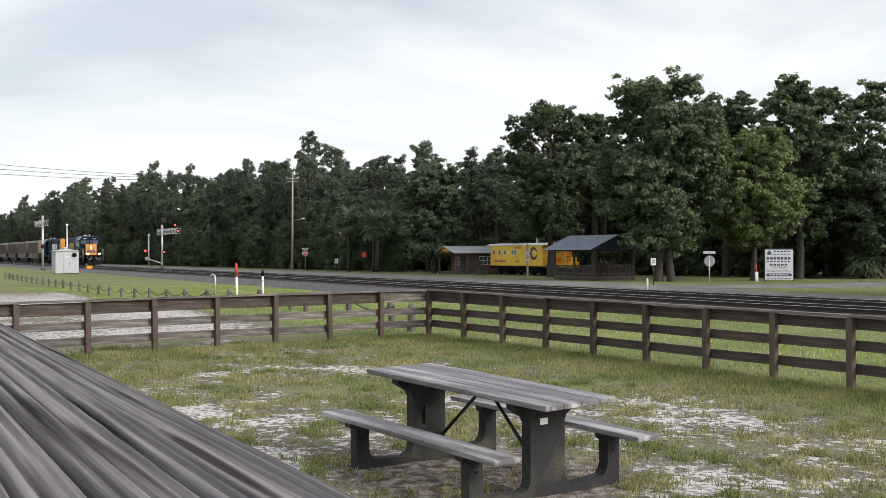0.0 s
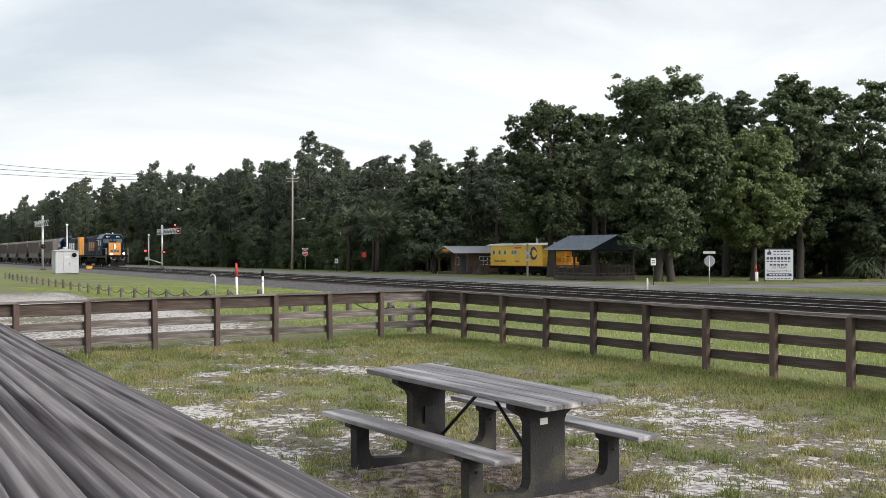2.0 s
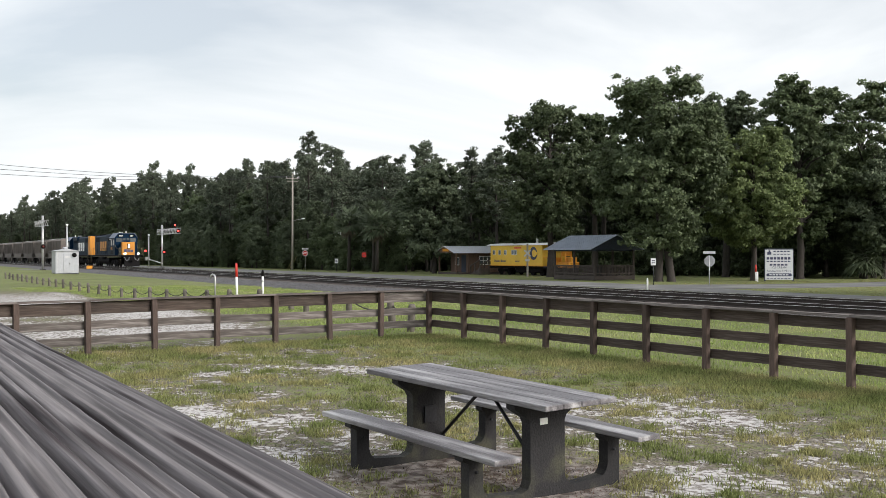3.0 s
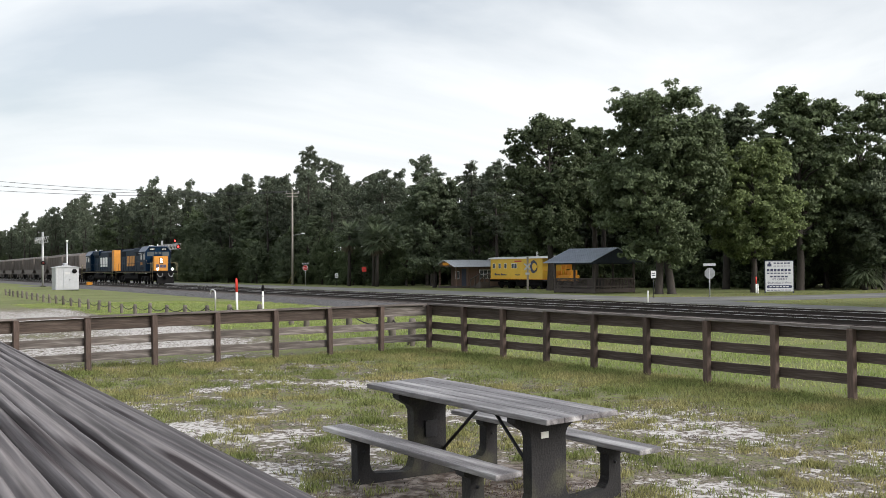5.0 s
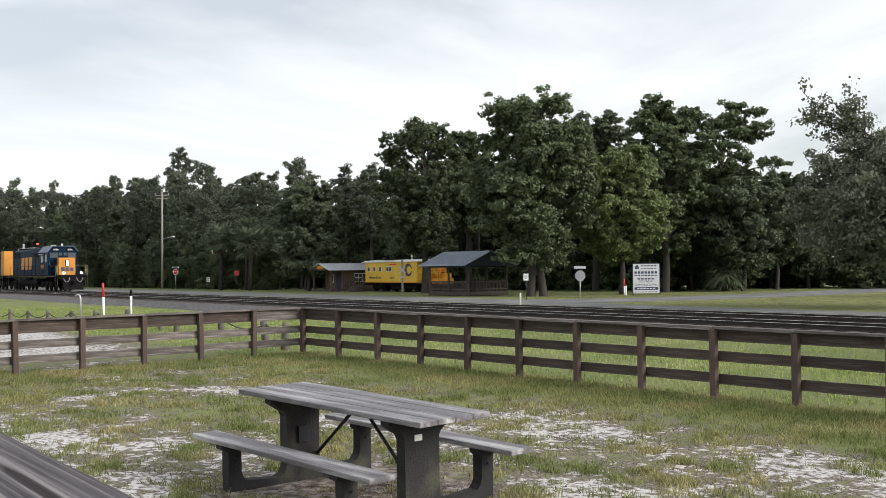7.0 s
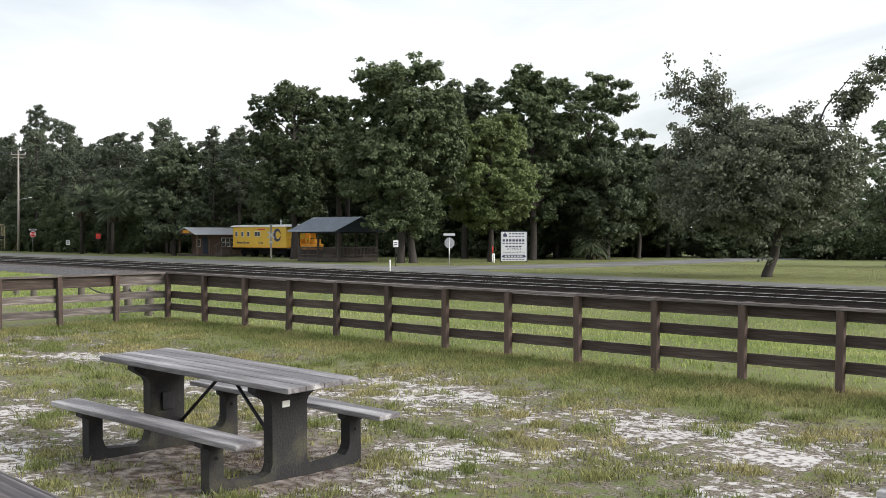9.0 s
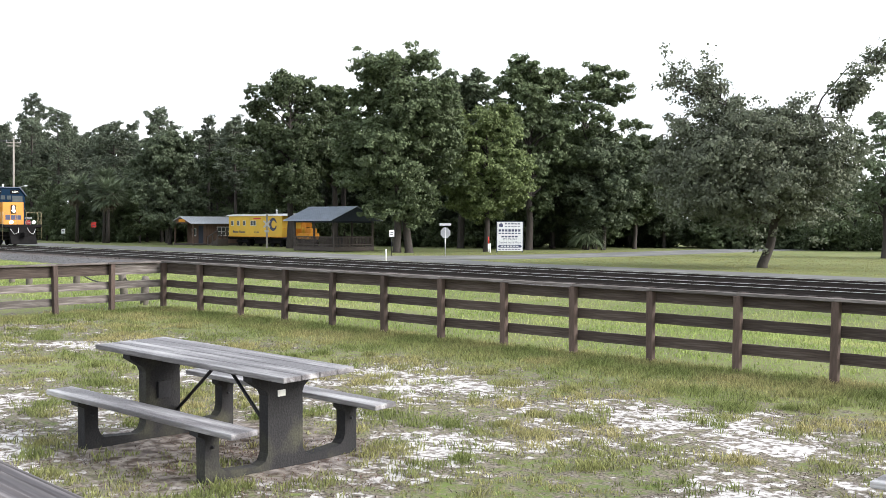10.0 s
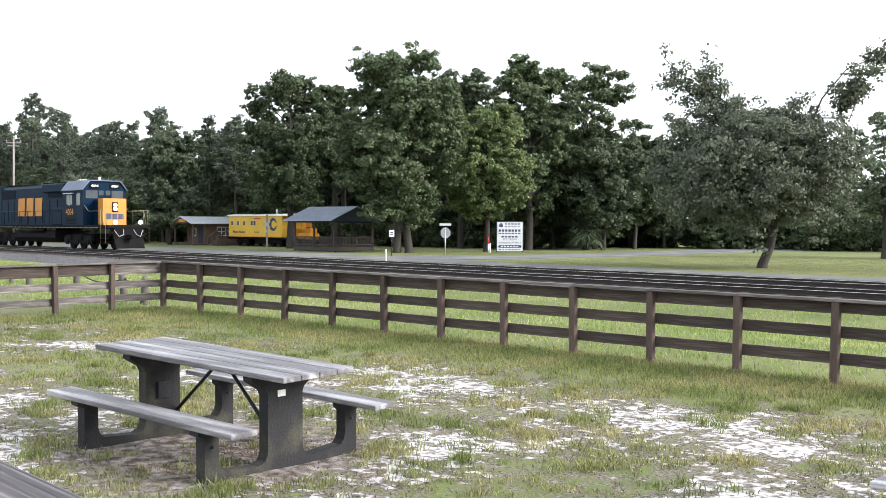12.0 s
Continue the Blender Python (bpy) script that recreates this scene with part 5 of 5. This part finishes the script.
def caboose():
    c = thing("caboose", pose(-103.0, 63.2, -0.5), "yellow preserved caboose with dark underframe", "caboose")
    L = 10.4
    block("body", M_CABOOSE, c, 0, L, -1.5, 1.5, 1.05, 3.2, bevel=0.03)
    block("sill", M_ORANGE, c, -0.02, L + 0.02, -1.53, 1.53, 1.0, 1.08)
    bm = bmesh.new()
    prism(bm, [(-1.62, 3.2), (1.62, 3.2), (1.1, 3.38), (0, 3.46), (-1.1, 3.38)], "x", -0.7, L + 1.2)
    part("roof", bm, M_WHITE, c, "pale weathered roof")
    bar("chimney", M_WHITE, c, [(7.2, 0, 3.4), (7.2, 0, 4.1)], 0.12, n=10)
    bar("chimney_cap", M_WHITE, c, [(7.2, 0, 4.1), (7.2, 0, 4.25)], 0.2, n=10)
    for x, w in ((0.8, 0.42), (2.0, 0.42), (3.2, 0.42), (4.7, 0.42), (5.25, 0.42)):
        f = block("window", M_WHITE, c, x - w / 2 - 0.05, x + w / 2 + 0.05, -1.53, -1.49, 2.18, 2.72)
        block("pane", M_PIECE, f, x - w / 2, x + w / 2, -1.545, -1.53, 2.22, 2.68)
    bm = bmesh.new()
    tube(bm, [(8.75, -1.5, 2.33), (8.75, -1.53, 2.33)], 0.68, 28)
    part("emblem_disc", bm, M_INK, c, "dark round emblem")
    bm = bmesh.new()
    tube(bm, [(8.9, -1.53, 2.33), (8.9, -1.54, 2.33)], 0.40, 24)
    part("emblem_centre", bm, M_CABOOSE, c)
    block("emblem_notch", M_CABOOSE, c, 8.9, 9.5, -1.541, -1.495, 2.18, 2.48)
    for k, a in enumerate((0.9, 1.13, 1.32, 1.51, 1.7, 1.85, 2.2, 2.43, 2.62, 2.81, 3.0, 3.19, 5.2, 5.42, 5.64, 5.86)):
        block("text_bar", M_INK, c, a, a + (0.19 if k in (0, 6) else 0.14), -1.515, -1.498, 1.42, 1.66 if k in (0, 6) else 1.57)
    block("red_bar", M_RED, c, 5.0, 6.4, -1.515, -1.498, 2.86, 3.0)
    block("underframe", M_BLACK, c, -1.0, L + 1.3, -1.2, 1.2, 0.75, 1.0)
    for x in (2.0, L - 2.0):
        for k in (-0.85, 0.85):
            bm = bmesh.new()
            for s in (-1, 1):
                tube(bm, [(x + k, s * 0.7, 0.42), (x + k, s * 0.82, 0.42)], 0.42, 16)
            tube(bm, [(x + k, -0.7, 0.42), (x + k, 0.7, 0.42)], 0.07, 6)
            part("wheelset", bm, M_BLACK, c)
        block("truck_side", M_BLACK, c, x - 1.2, x + 1.2, -1.05, -0.9, 0.35, 0.7, bevel=0.05)
    block("tool_box", M_BLACK, c, 4.5, 7.5, -1.0, 1.0, 0.3, 0.75)
    block("end_platform", M_DARKBLUE, c, L, L + 1.2, -1.4, 1.4, 0.9, 1.0)
    for y in (-1.35, 1.35):
        bar("end_post", M_ORANGE, c, [(L + 1.15, y, 1.0), (L + 1.15, y, 3.25)], 0.05, n=6)
        bar("end_rail", M_ORANGE, c, [(L + 0.1, y, 1.9), (L + 1.15, y, 1.9)], 0.04, n=6)
    bar("ladder", M_ORANGE, c, [(L + 1.15, 0.4, 1.0), (L + 1.15, 0.4, 3.4)], 0.04, n=6)
    block("end_panel", M_ORANGE, c, L + 1.1, L + 1.16, -0.6, 0.2, 1.0, 1.9)
    m = thing("display_engine", pose(-90.2, 63.2, -0.41), "small orange yellow display rail tractor", "rail vehicle")
    block("body", M_ORANGE, m, -0.9, 1.1, -0.7, 0.7, 0.75, 1.35, bevel=0.08)
    block("canopy", M_ORANGE, m, -0.35, 0.45, -0.6, 0.6, 2.7, 2.8, bevel=0.03)
    block("cab_back", M_ORANGE, m, -0.35, -0.25, -0.55, 0.55, 1.95, 2.7, bevel=0.02)
    for x in (-0.3, 0.4):
        for y in (-0.55, 0.55):
            block("canopy_post", M_ORANGE, m, x - 0.05, x + 0.05, y - 0.05, y + 0.05, 1.35, 2.72)
    block("engine_cover", M_ORANGE, m, 0.3, 1.05, -0.45, 0.45, 1.34, 1.85, bevel=0.06)
    for x in (-0.5, 0.5):
        bar("wheelset", M_BLACK, m, [(x, -0.75, 0.35), (x, 0.75, 0.35)], 0.35, n=14)
    for dy in (-0.72, 0.72):
        t = thing("display_rail", pose(0, 0, 0), "short rusty display rail", "rail", "display rails")
        block("bar", M_RAIL, t, -105.5, -85.5, 63.2 + dy - 0.04, 63.2 + dy + 0.04, -0.56, -0.485)


caboose()


def shed():
    s = thing("depot_shed", pose(-105.7, 58.7, -0.5, 0, 0, 90), "small brown timber shed with porch and tin roof", "shed")
    L, W, H = 6.6, 4.1, 2.48
    porch = 1.7
    block("cabin", M_BROWNWALL, s, porch, L, 0, W, 0.2, H)
    for k in range(22):
        x = porch + 0.15 + k * (L - porch - 0.3) / 21
        block("batten", M_BROWNWALL, s, x - 0.025, x + 0.025, -0.02, 0, 0.2, H)
    block("porch_floor", M_DECK, s, 0, L, -0.3, W, -0.05, 0.2)
    for y in (0.05, W - 0.05):
        block("porch_post", M_BROWNWALL, s, 0.1, 0.25, y - 0.07, y + 0.07, 0.2, H)
    block("door", M_DARKBLUE, s, porch - 0.04, porch, 0.5, 1.5, 0.2, 2.15)
    w = block("window", M_WHITE, s, porch - 0.03, porch, 2.1, 3.0, 1.0, 1.9)
    block("pane", M_PIECE, w, porch - 0.04, porch - 0.03, 2.16, 2.94, 1.06, 1.84)
    w = block("window", M_WHITE, s, 3.1, 5.3, -0.03, 0, 1.05, 2.05)
    for i in range(4):
        for j in range(2):
            block("pane", M_PIECE, w, 3.16 + i * 0.53, 3.62 + i * 0.53, -0.036, -0.03, 1.11 + j * 0.46, 1.51 + j * 0.46)
    for sgn in (0, 1):
        bm = bmesh.new()
        y, o = (-0.45, W / 2) if sgn == 0 else (W + 0.45, W / 2)
        n = 26
        prism(bm, [(o, H + 0.70), (y, H - 0.08), (y, H - 0.11), (o, H + 0.67)], "x", -0.4, L + 0.3)
        slope = part("roof_slope", bm, M_TIN, s, "corrugated tin with sky sheen in its colour")
        for k in range(n + 1):
            a = -0.4 + (L + 0.64) * k / n
            bm = bmesh.new()
            prism(bm, [(o, H + 0.73), (y, H - 0.05), (y, H - 0.08), (o, H + 0.70)], "x", a, a + 0.06)
            part("roof_rib", bm, M_TIN, slope)
    for x in (-0.2, L + 0.1):
        bm = bmesh.new()
        prism(bm, [(-0.1, H - 0.05), (W + 0.1, H - 0.05), (W / 2, H + 0.66)], "x", x - 0.03, x + 0.03)
        part("gable", bm, M_BROWNWALL, s)
    block("name_board", M_ORANGE, s, -0.26, -0.23, 1.1, 2.5, H + 0.1, H + 0.4)
    st = thing("steps", pose(-103.6, 59.9, -0.5), "brown timber access steps with handrail", "steps")
    for k in range(4):
        block("tread", M_DECK, st, 0.4 + 0.5 * k, 0.95 + 0.5 * k, -0.6, 0.6, 0.05, 0.2 + 0.17 * k)
    for y in (-0.6, 0.6):
        bar("handrail", M_DECK, st, [(0.2, y, 0.95), (2.4, y, 1.65)], 0.06, n=6)
        for x, z in ((0.3, 0.98), (1.3, 1.3), (2.3, 1.62)):
            block("post", M_DECK, st, x - 0.05, x + 0.05, y - 0.05, y + 0.05, -0.1, z)


shed()


def crossbuck(x, y):
    c = thing("crossbuck", pose(x, y, -0.5, 0, 0, 48), "white crossbuck sign on a grey pole by the caboose", "road sign")
    block("pole", M_POLE, c, -0.09, 0.09, -0.06, 0.06, -0.2, 3.3)
    for a in (-45, 45):
        bm = bmesh.new()
        box(bm, -0.45, 0.45, -0.10 - 0.004 * (a > 0), -0.085 - 0.004 * (a > 0), -0.075, 0.075)
        bmesh.ops.transform(bm, matrix=pose(0, 0, 2.35) @ pose(0, 0, 0, 0, a, 0), verts=bm.verts)
        part("arm", bm, M_ALU, c)
    block("plate", M_ALU, c, -0.22, 0.22, -0.085, -0.07, 1.55, 1.75)


crossbuck(-90.0, 58.2)


# ---- chain posts ----
def chain_fence():
    bm = bmesh.new()
    tube(bm, [(0, 0, -0.3), (0, 0, 0.50), (0, 0, 0.56)], [0.085, 0.08, 0.055], 9)
    post = finish(bm, "bollard", M_BOLLARD, smooth=True)
    spots = [(-19.9, 10.0), (-21.4, 10.3), (-25.2, 10.9), (-27.4, 10.6)] + [(-29.9 - 3.02 * k, 11.1 + 0.02 * k) for k in range(26)]
    f = thing("chain_fence", pose(0, 0, 0), "low rough timber posts linked by dark chain", "chain fence")
    rng = random.Random(5)
    for x, y in spots:
        share("post", post, f, pose(x, y, float(ground_z(x, y)) + rng.uniform(-0.05, 0.05), rng.uniform(-4, 4), rng.uniform(-4, 4), rng.uniform(0, 90)))
    for (x, y), (u, v) in zip(spots, spots[1:]):
        pts = []
        for k in range(9):
            s = k / 8
            a, b = x + (u - x) * s, y + (v - y) * s
            pts.append((a, b, float(ground_z(a, b)) + 0.46 - 0.8 * s * (1 - s) * min(1.0, abs(u - x) / 3)))
        bar("chain", M_CHAIN, f, pts, 0.017, n=5)


chain_fence()


# ---- utility pole and wires ----
def utility_pole():
    p = thing("utility_pole", pose(-149.0, 55.5, -0.5, 0, 0.6, 0), "tall grey timber utility pole with street lamp", "utility pole")
    bar("pole", M_POLE, p, [(0, 0, -0.5), (0, 0, 14.0)], [0.17, 0.11], n=10)
    bm = bmesh.new()
    box(bm, -1.0, 1.0, -0.05, 0.05, 13.32, 13.44)
    box(bm, -0.8, 0.8, -0.05, 0.05, 12.9, 13.0)
    bmesh.ops.transform(bm, matrix=pose(0, 0, 0, 0, 0, 60), verts=bm.verts)
    part("crossarm", bm, M_POLE, p)
    for k in (-0.9, 0, 0.9):
        bar("insulator", M_ALU, p, [(k * 0.5, k * 0.87, 13.45), (k * 0.5, k * 0.87, 13.75)], 0.06, n=8)
    bar("lamp_arm", M_ALU, p, [(0, 0, 7.2), (1.0, 1.2, 7.5)], 0.03, n=6)
    block("lamp_head", M_WHITE, p, 0.8, 1.3, 1.05, 1.4, 7.42, 7.58, bevel=0.03)
    for k in range(3):
        w = thing("overhead_wire", pose(0, 0, 0), "thin dark overhead wire", "wire", "overhead wires")
        a, b = Vector((-149.0 + 0.5 * (k - 1), 55.5 + 0.9 * (k - 1), 13.2)), Vector((-118.0 + 0.6 * k, 4.0 + k, 11.6 - 0.7 * k))
        pts = []
        for i in range(13):
            s = i / 12
            q = a.lerp(b, s)
            q.z -= 3.2 * s * (1 - s)
            pts.append(q)
        bar("line", M_STEEL, w, pts, 0.022, n=4)
    g = thing("guy_marker", pose(-152.5, 57.0, -0.5), "slanting faded yellow guy wire guards", "guy wire")
    for dx in (0, 0.9):
        bar("guard", M_GUARD, g, [(dx - 1.0, -0.7, -0.1), (dx + 0.3, 0.2, 2.3)], 0.03, n=6)


utility_pole()


# ---- palms ----
def palm(x, y, h, seed, label="cabbage palm with shaggy dry skirt", skirt=20):
    rng = np.random.default_rng(seed)
    p = thing("palm_tree", pose(x, y, float(ground_z(x, y))), label, "palm tree", "palms")
    bar("trunk", M_BARK, p, [(0, 0, -0.3), (0.1, 0, h * 0.5), (0.05, 0.1, h)], [0.26, 0.2, 0.2], n=10)
    for dead, n, lo, hi in ((False, 56, -0.75, 1.25), (True, skirt, -1.35, -0.75)):
        for k in range(n):
            a, e = rng.uniform(0, 2 * math.pi), rng.uniform(lo, hi)
            r = rng.uniform(1.3, 1.75) if dead else rng.uniform(1.7, 2.3)
            bm = bmesh.new()
            way = Vector((math.cos(a) * math.cos(e), math.sin(a) * math.cos(e), math.sin(e)))
            side = way.cross(Vector((0, 0, 1))).normalized()
            hub = Vector((0.05, 0.1, h)) + way * r * 0.55
            tube(bm, [Vector((0.05, 0.1, h)), hub], 0.02, 4, closed=False)
            for j in range(15):
                b = (j - 7) / 7 * 1.5
                d = (way * math.cos(b) + side * math.sin(b)).normalized()
                tip = hub + d * r * 0.75 - Vector((0, 0, 0.35 * r * abs(rng.normal()) * 0.6))
                n2 = d.cross(Vector((0.3, 0.2, 1))).normalized() * 0.08
                v = [bm.verts.new(q) for q in (hub - n2 * 0.4, hub.lerp(tip, 0.5) - n2, tip, hub.lerp(tip, 0.5) + n2)]
                bm.faces.new(v)
            me = bpy.data.meshes.new("frond")
            bm.to_mesh(me)
            bm.free()
            me.materials.append(M_DRY if dead else M_LEAF_OLIVE)
            ob = new("dry_frond" if dead else "frond", me)
            ob.parent = p


M_DRY = material("dry palm frond", (0.13, 0.108, 0.075), 0.8, vary=0.3, bump=0, each=0.3)
palm(-130.1, 56.3, 6.6, 3)
palm(-127.4, 58.6, 7.4, 4)
palm(-124.0, 57.5, 6.0, 5)
palm(-66.9, 79.1, 2.0, 6, "short cabbage palm under the oaks", skirt=0)


# ---- grass and loose stones ----
def tufts(name, spots, per, high, wide, spread, mat, label, seed, stand=1.0):
    """Bent blades in tufts at (x, y, vigour); stand: 1 upright, 0 lying down."""
    rng = np.random.default_rng(seed)
    base = np.repeat(np.array([(x, y, float(ground_z(x, y)) - 0.01) for x, y, _ in spots]), per, axis=0)
    vig = np.repeat(np.array([v for _, _, v in spots]), per)[:, None]
    k = len(base)
    root = base + np.concatenate([rng.normal(size=(k, 2)) * spread, np.zeros((k, 1))], 1)
    a = rng.uniform(0, 2 * np.pi, k)
    lean = np.stack([np.cos(a), np.sin(a), np.zeros(k)], 1) * rng.uniform(0.05, 0.75, (k, 1))
    h = high * vig * rng.uniform(0.45, 1.25, (k, 1))
    b = rng.uniform(0, 2 * np.pi, k)
    side = np.stack([np.cos(b), np.sin(b), np.zeros(k)], 1) * wide * rng.uniform(0.6, 1.3, (k, 1))
    up = np.array([0, 0, stand])
    mid = root + (up * 0.5 + lean * 0.25) * h
    tip = root + (up * 0.95 + lean) * h
    co = np.stack([root, mid + side * 0.5, tip, mid - side * 0.5], 1)
    return tagged(new(name, pieces_mesh(name, co.reshape(-1, 3), 4, k, mat)), label, "grass", kind="stuff")


def grow_grass():
    rng = random.Random(41)
    near, edge = [], []
    clump = []
    while len(clump) < 620:
        x, y = rng.uniform(-19.2, -0.5), rng.uniform(0.6, 11.6)
        if sandy(x, y) < 0.62:
            clump.append((x, y, rng.uniform(0.05, 0.24)))
    while len(near) < 11500:
        if rng.random() < 0.55:
            cx, cy, cr = rng.choice(clump)
            x, y, tight = rng.gauss(cx, cr), rng.gauss(cy, cr), 0.26
        else:
            x, y, tight = rng.uniform(-19.2, -0.5), rng.uniform(0.6, 11.6), 0.0
        if -0.741 * x + 0.672 * y < 4.0 or y > FENCE_CORNER.y + (x - FENCE_CORNER.x) * 0.12:
            continue
        s = sandy(x, y) + 0.16 * rng.uniform(-1, 1) - tight
        if s > 0.42 or dirty(x, y) > rng.random() * 1.2:
            if rng.random() > 0.05:
                continue
        near.append((x, y, (0.38 if not tight else 0.8) + 0.5 * rng.random() + 0.5 * max(0, 0.25 - s)))
    for i in range(5200):
        t = rng.uniform(0, 17.5)
        p = FENCE_CORNER + FENCE_RIGHT * t + Vector((0, -abs(rng.gauss(0, 0.75)) + 0.2, 0))
        edge.append((p.x, p.y, 0.7 + 0.6 * rng.random()))
    for i in range(1800):
        t = rng.uniform(0, 9.5)
        p = FENCE_CORNER + FENCE_LEFT * t + Vector((abs(rng.gauss(0, 0.5)) - 0.15, 0, 0))
        edge.append((p.x, p.y, 0.6 + 0.6 * rng.random()))
    tufts("grass", near, 19, 0.062, 0.009, 0.040, M_GRASSBLADE, "sparse green grass tufts in the sandy yard", 1)
    tufts("grass", edge, 11, 0.075, 0.008, 0.06, M_GRASSBLADE, "longer green grass along the fence", 2)
    far = []
    for i in range(26000):
        x, y = rng.uniform(-75, 2), rng.uniform(8.6, 25.0)
        if (x > -19.4 and y < FENCE_CORNER.y + 0.25 + (x - FENCE_CORNER.x) * 0.12) or sandy(x, y) > 0.4:
            continue
        far.append((x, y, 0.6 + 0.8 * rng.random()))
    tufts("grass", far, 9, 0.075, 0.014, 0.12, M_GRASS_BRIGHT, "bright green grass between the fence and the tracks", 3)
    lawn = [(rng.uniform(-64, -14), rng.uniform(47.6, 78), 0.6 + 0.7 * rng.random()) for i in range(7000)]
    lawn = [(x, y, v) for x, y, v in lawn if x > -50.0 or (x < -59.5 and y > 51.5)]
    tufts("grass", lawn, 9, 0.05, 0.03, 0.2, M_LAWN, "lawn grass beyond the road in painted sunlit yellow", 5)
    twigs = []
    while len(twigs) < 6500:
        x, y = rng.uniform(-18.5, -1.0), rng.uniform(1.0, 11.0)
        if -0.741 * x + 0.672 * y > 4.0 and y < FENCE_CORNER.y - 0.8 + (x - FENCE_CORNER.x) * 0.12 and 0.2 < sandy(x, y) + 0.12 * rng.uniform(-1, 1) < 0.6:
            twigs.append((x, y, 0.5 + rng.random()))
    tufts("dead_stalks", twigs, 10, 0.085, 0.008, 0.085, M_STALK, "dark dead grass stalks lying over the sand", 6, stand=0.22)
    litter = [(TABLE_AT[0] + rng.gauss(0.5, 0.9), TABLE_AT[1] + rng.gauss(-0.2, 0.8), 0.6 + 0.5 * rng.random()) for i in range(420)]
    tufts("dry_litter", litter, 14, 0.08, 0.007, 0.07, M_LITTER, "reddish dry grass litter round the table", 4, stand=0.3)


# yellowish base colour stands in for sunlight on the lawn
M_LAWN = material("mown lawn in sunlit yellow", (0.26, 0.25, 0.11), 0.8, vary=0.35, scale=0.5, bump=0, island=0.4, through_light=0.3, spec=0.1)
M_STALK = material("dead grass stalks", (0.062, 0.043, 0.033), 0.9, vary=0.4, bump=0, island=0.6)
M_LITTER = material("dry reddish litter", (0.12, 0.065, 0.048), 0.9, vary=0.3, bump=0, island=0.3)
grow_grass()


def scatter_stones():
    rng = np.random.default_rng(8)
    corners = np.array([(1, 0, -.4), (-.5, .87, -.4), (-.5, -.87, -.4), (0.1, 0.1, .55)])
    faces = ((0, 2, 1), (0, 1, 3), (1, 2, 3), (2, 0, 3))
    k = 15000
    x = -140 * rng.uniform(0, 1, k) ** 1.4 + 6
    y = rng.uniform(24.3, 25.8, k)
    z = np.interp(y, (24.5, 25.5), (-0.61, -0.135))
    r = rng.uniform(0.025, 0.06, (k, 1, 1))
    a = rng.uniform(0, 2 * np.pi, k)
    rot = np.stack([np.stack([np.cos(a), -np.sin(a), 0 * a], 1), np.stack([np.sin(a), np.cos(a), 0 * a], 1), np.stack([0 * a, 0 * a, 1 + 0 * a], 1)], 1)
    v = np.einsum("kij,cj->kci", rot, corners) * r * rng.uniform(0.7, 1.3, (k, 4, 1)) + np.stack([x, y, z], 1)[:, None, :]
    co = np.stack([v[:, f] for f in faces], 1).reshape(-1, 3)
    tagged(new("ballast_stones", pieces_mesh("ballast_stones", co, 3, 4 * k, M_STONE)), "loose grey ballast stones", "gravel", kind="stuff")


scatter_stones()


def motions():
    times = [0.0, 0.1, 0.2, 0.3, 0.5] + [0.5 * k for k in range(2, 24)] + [11.7, 11.8, 11.9, 12.0]
    for ob, back, turn in train:
        walk(ob, [(t, pose(NOSE_0 + SPEED * t + back, TRACK_Y, HEAD_Z, 0, 0, turn)) for t in times])


motions()
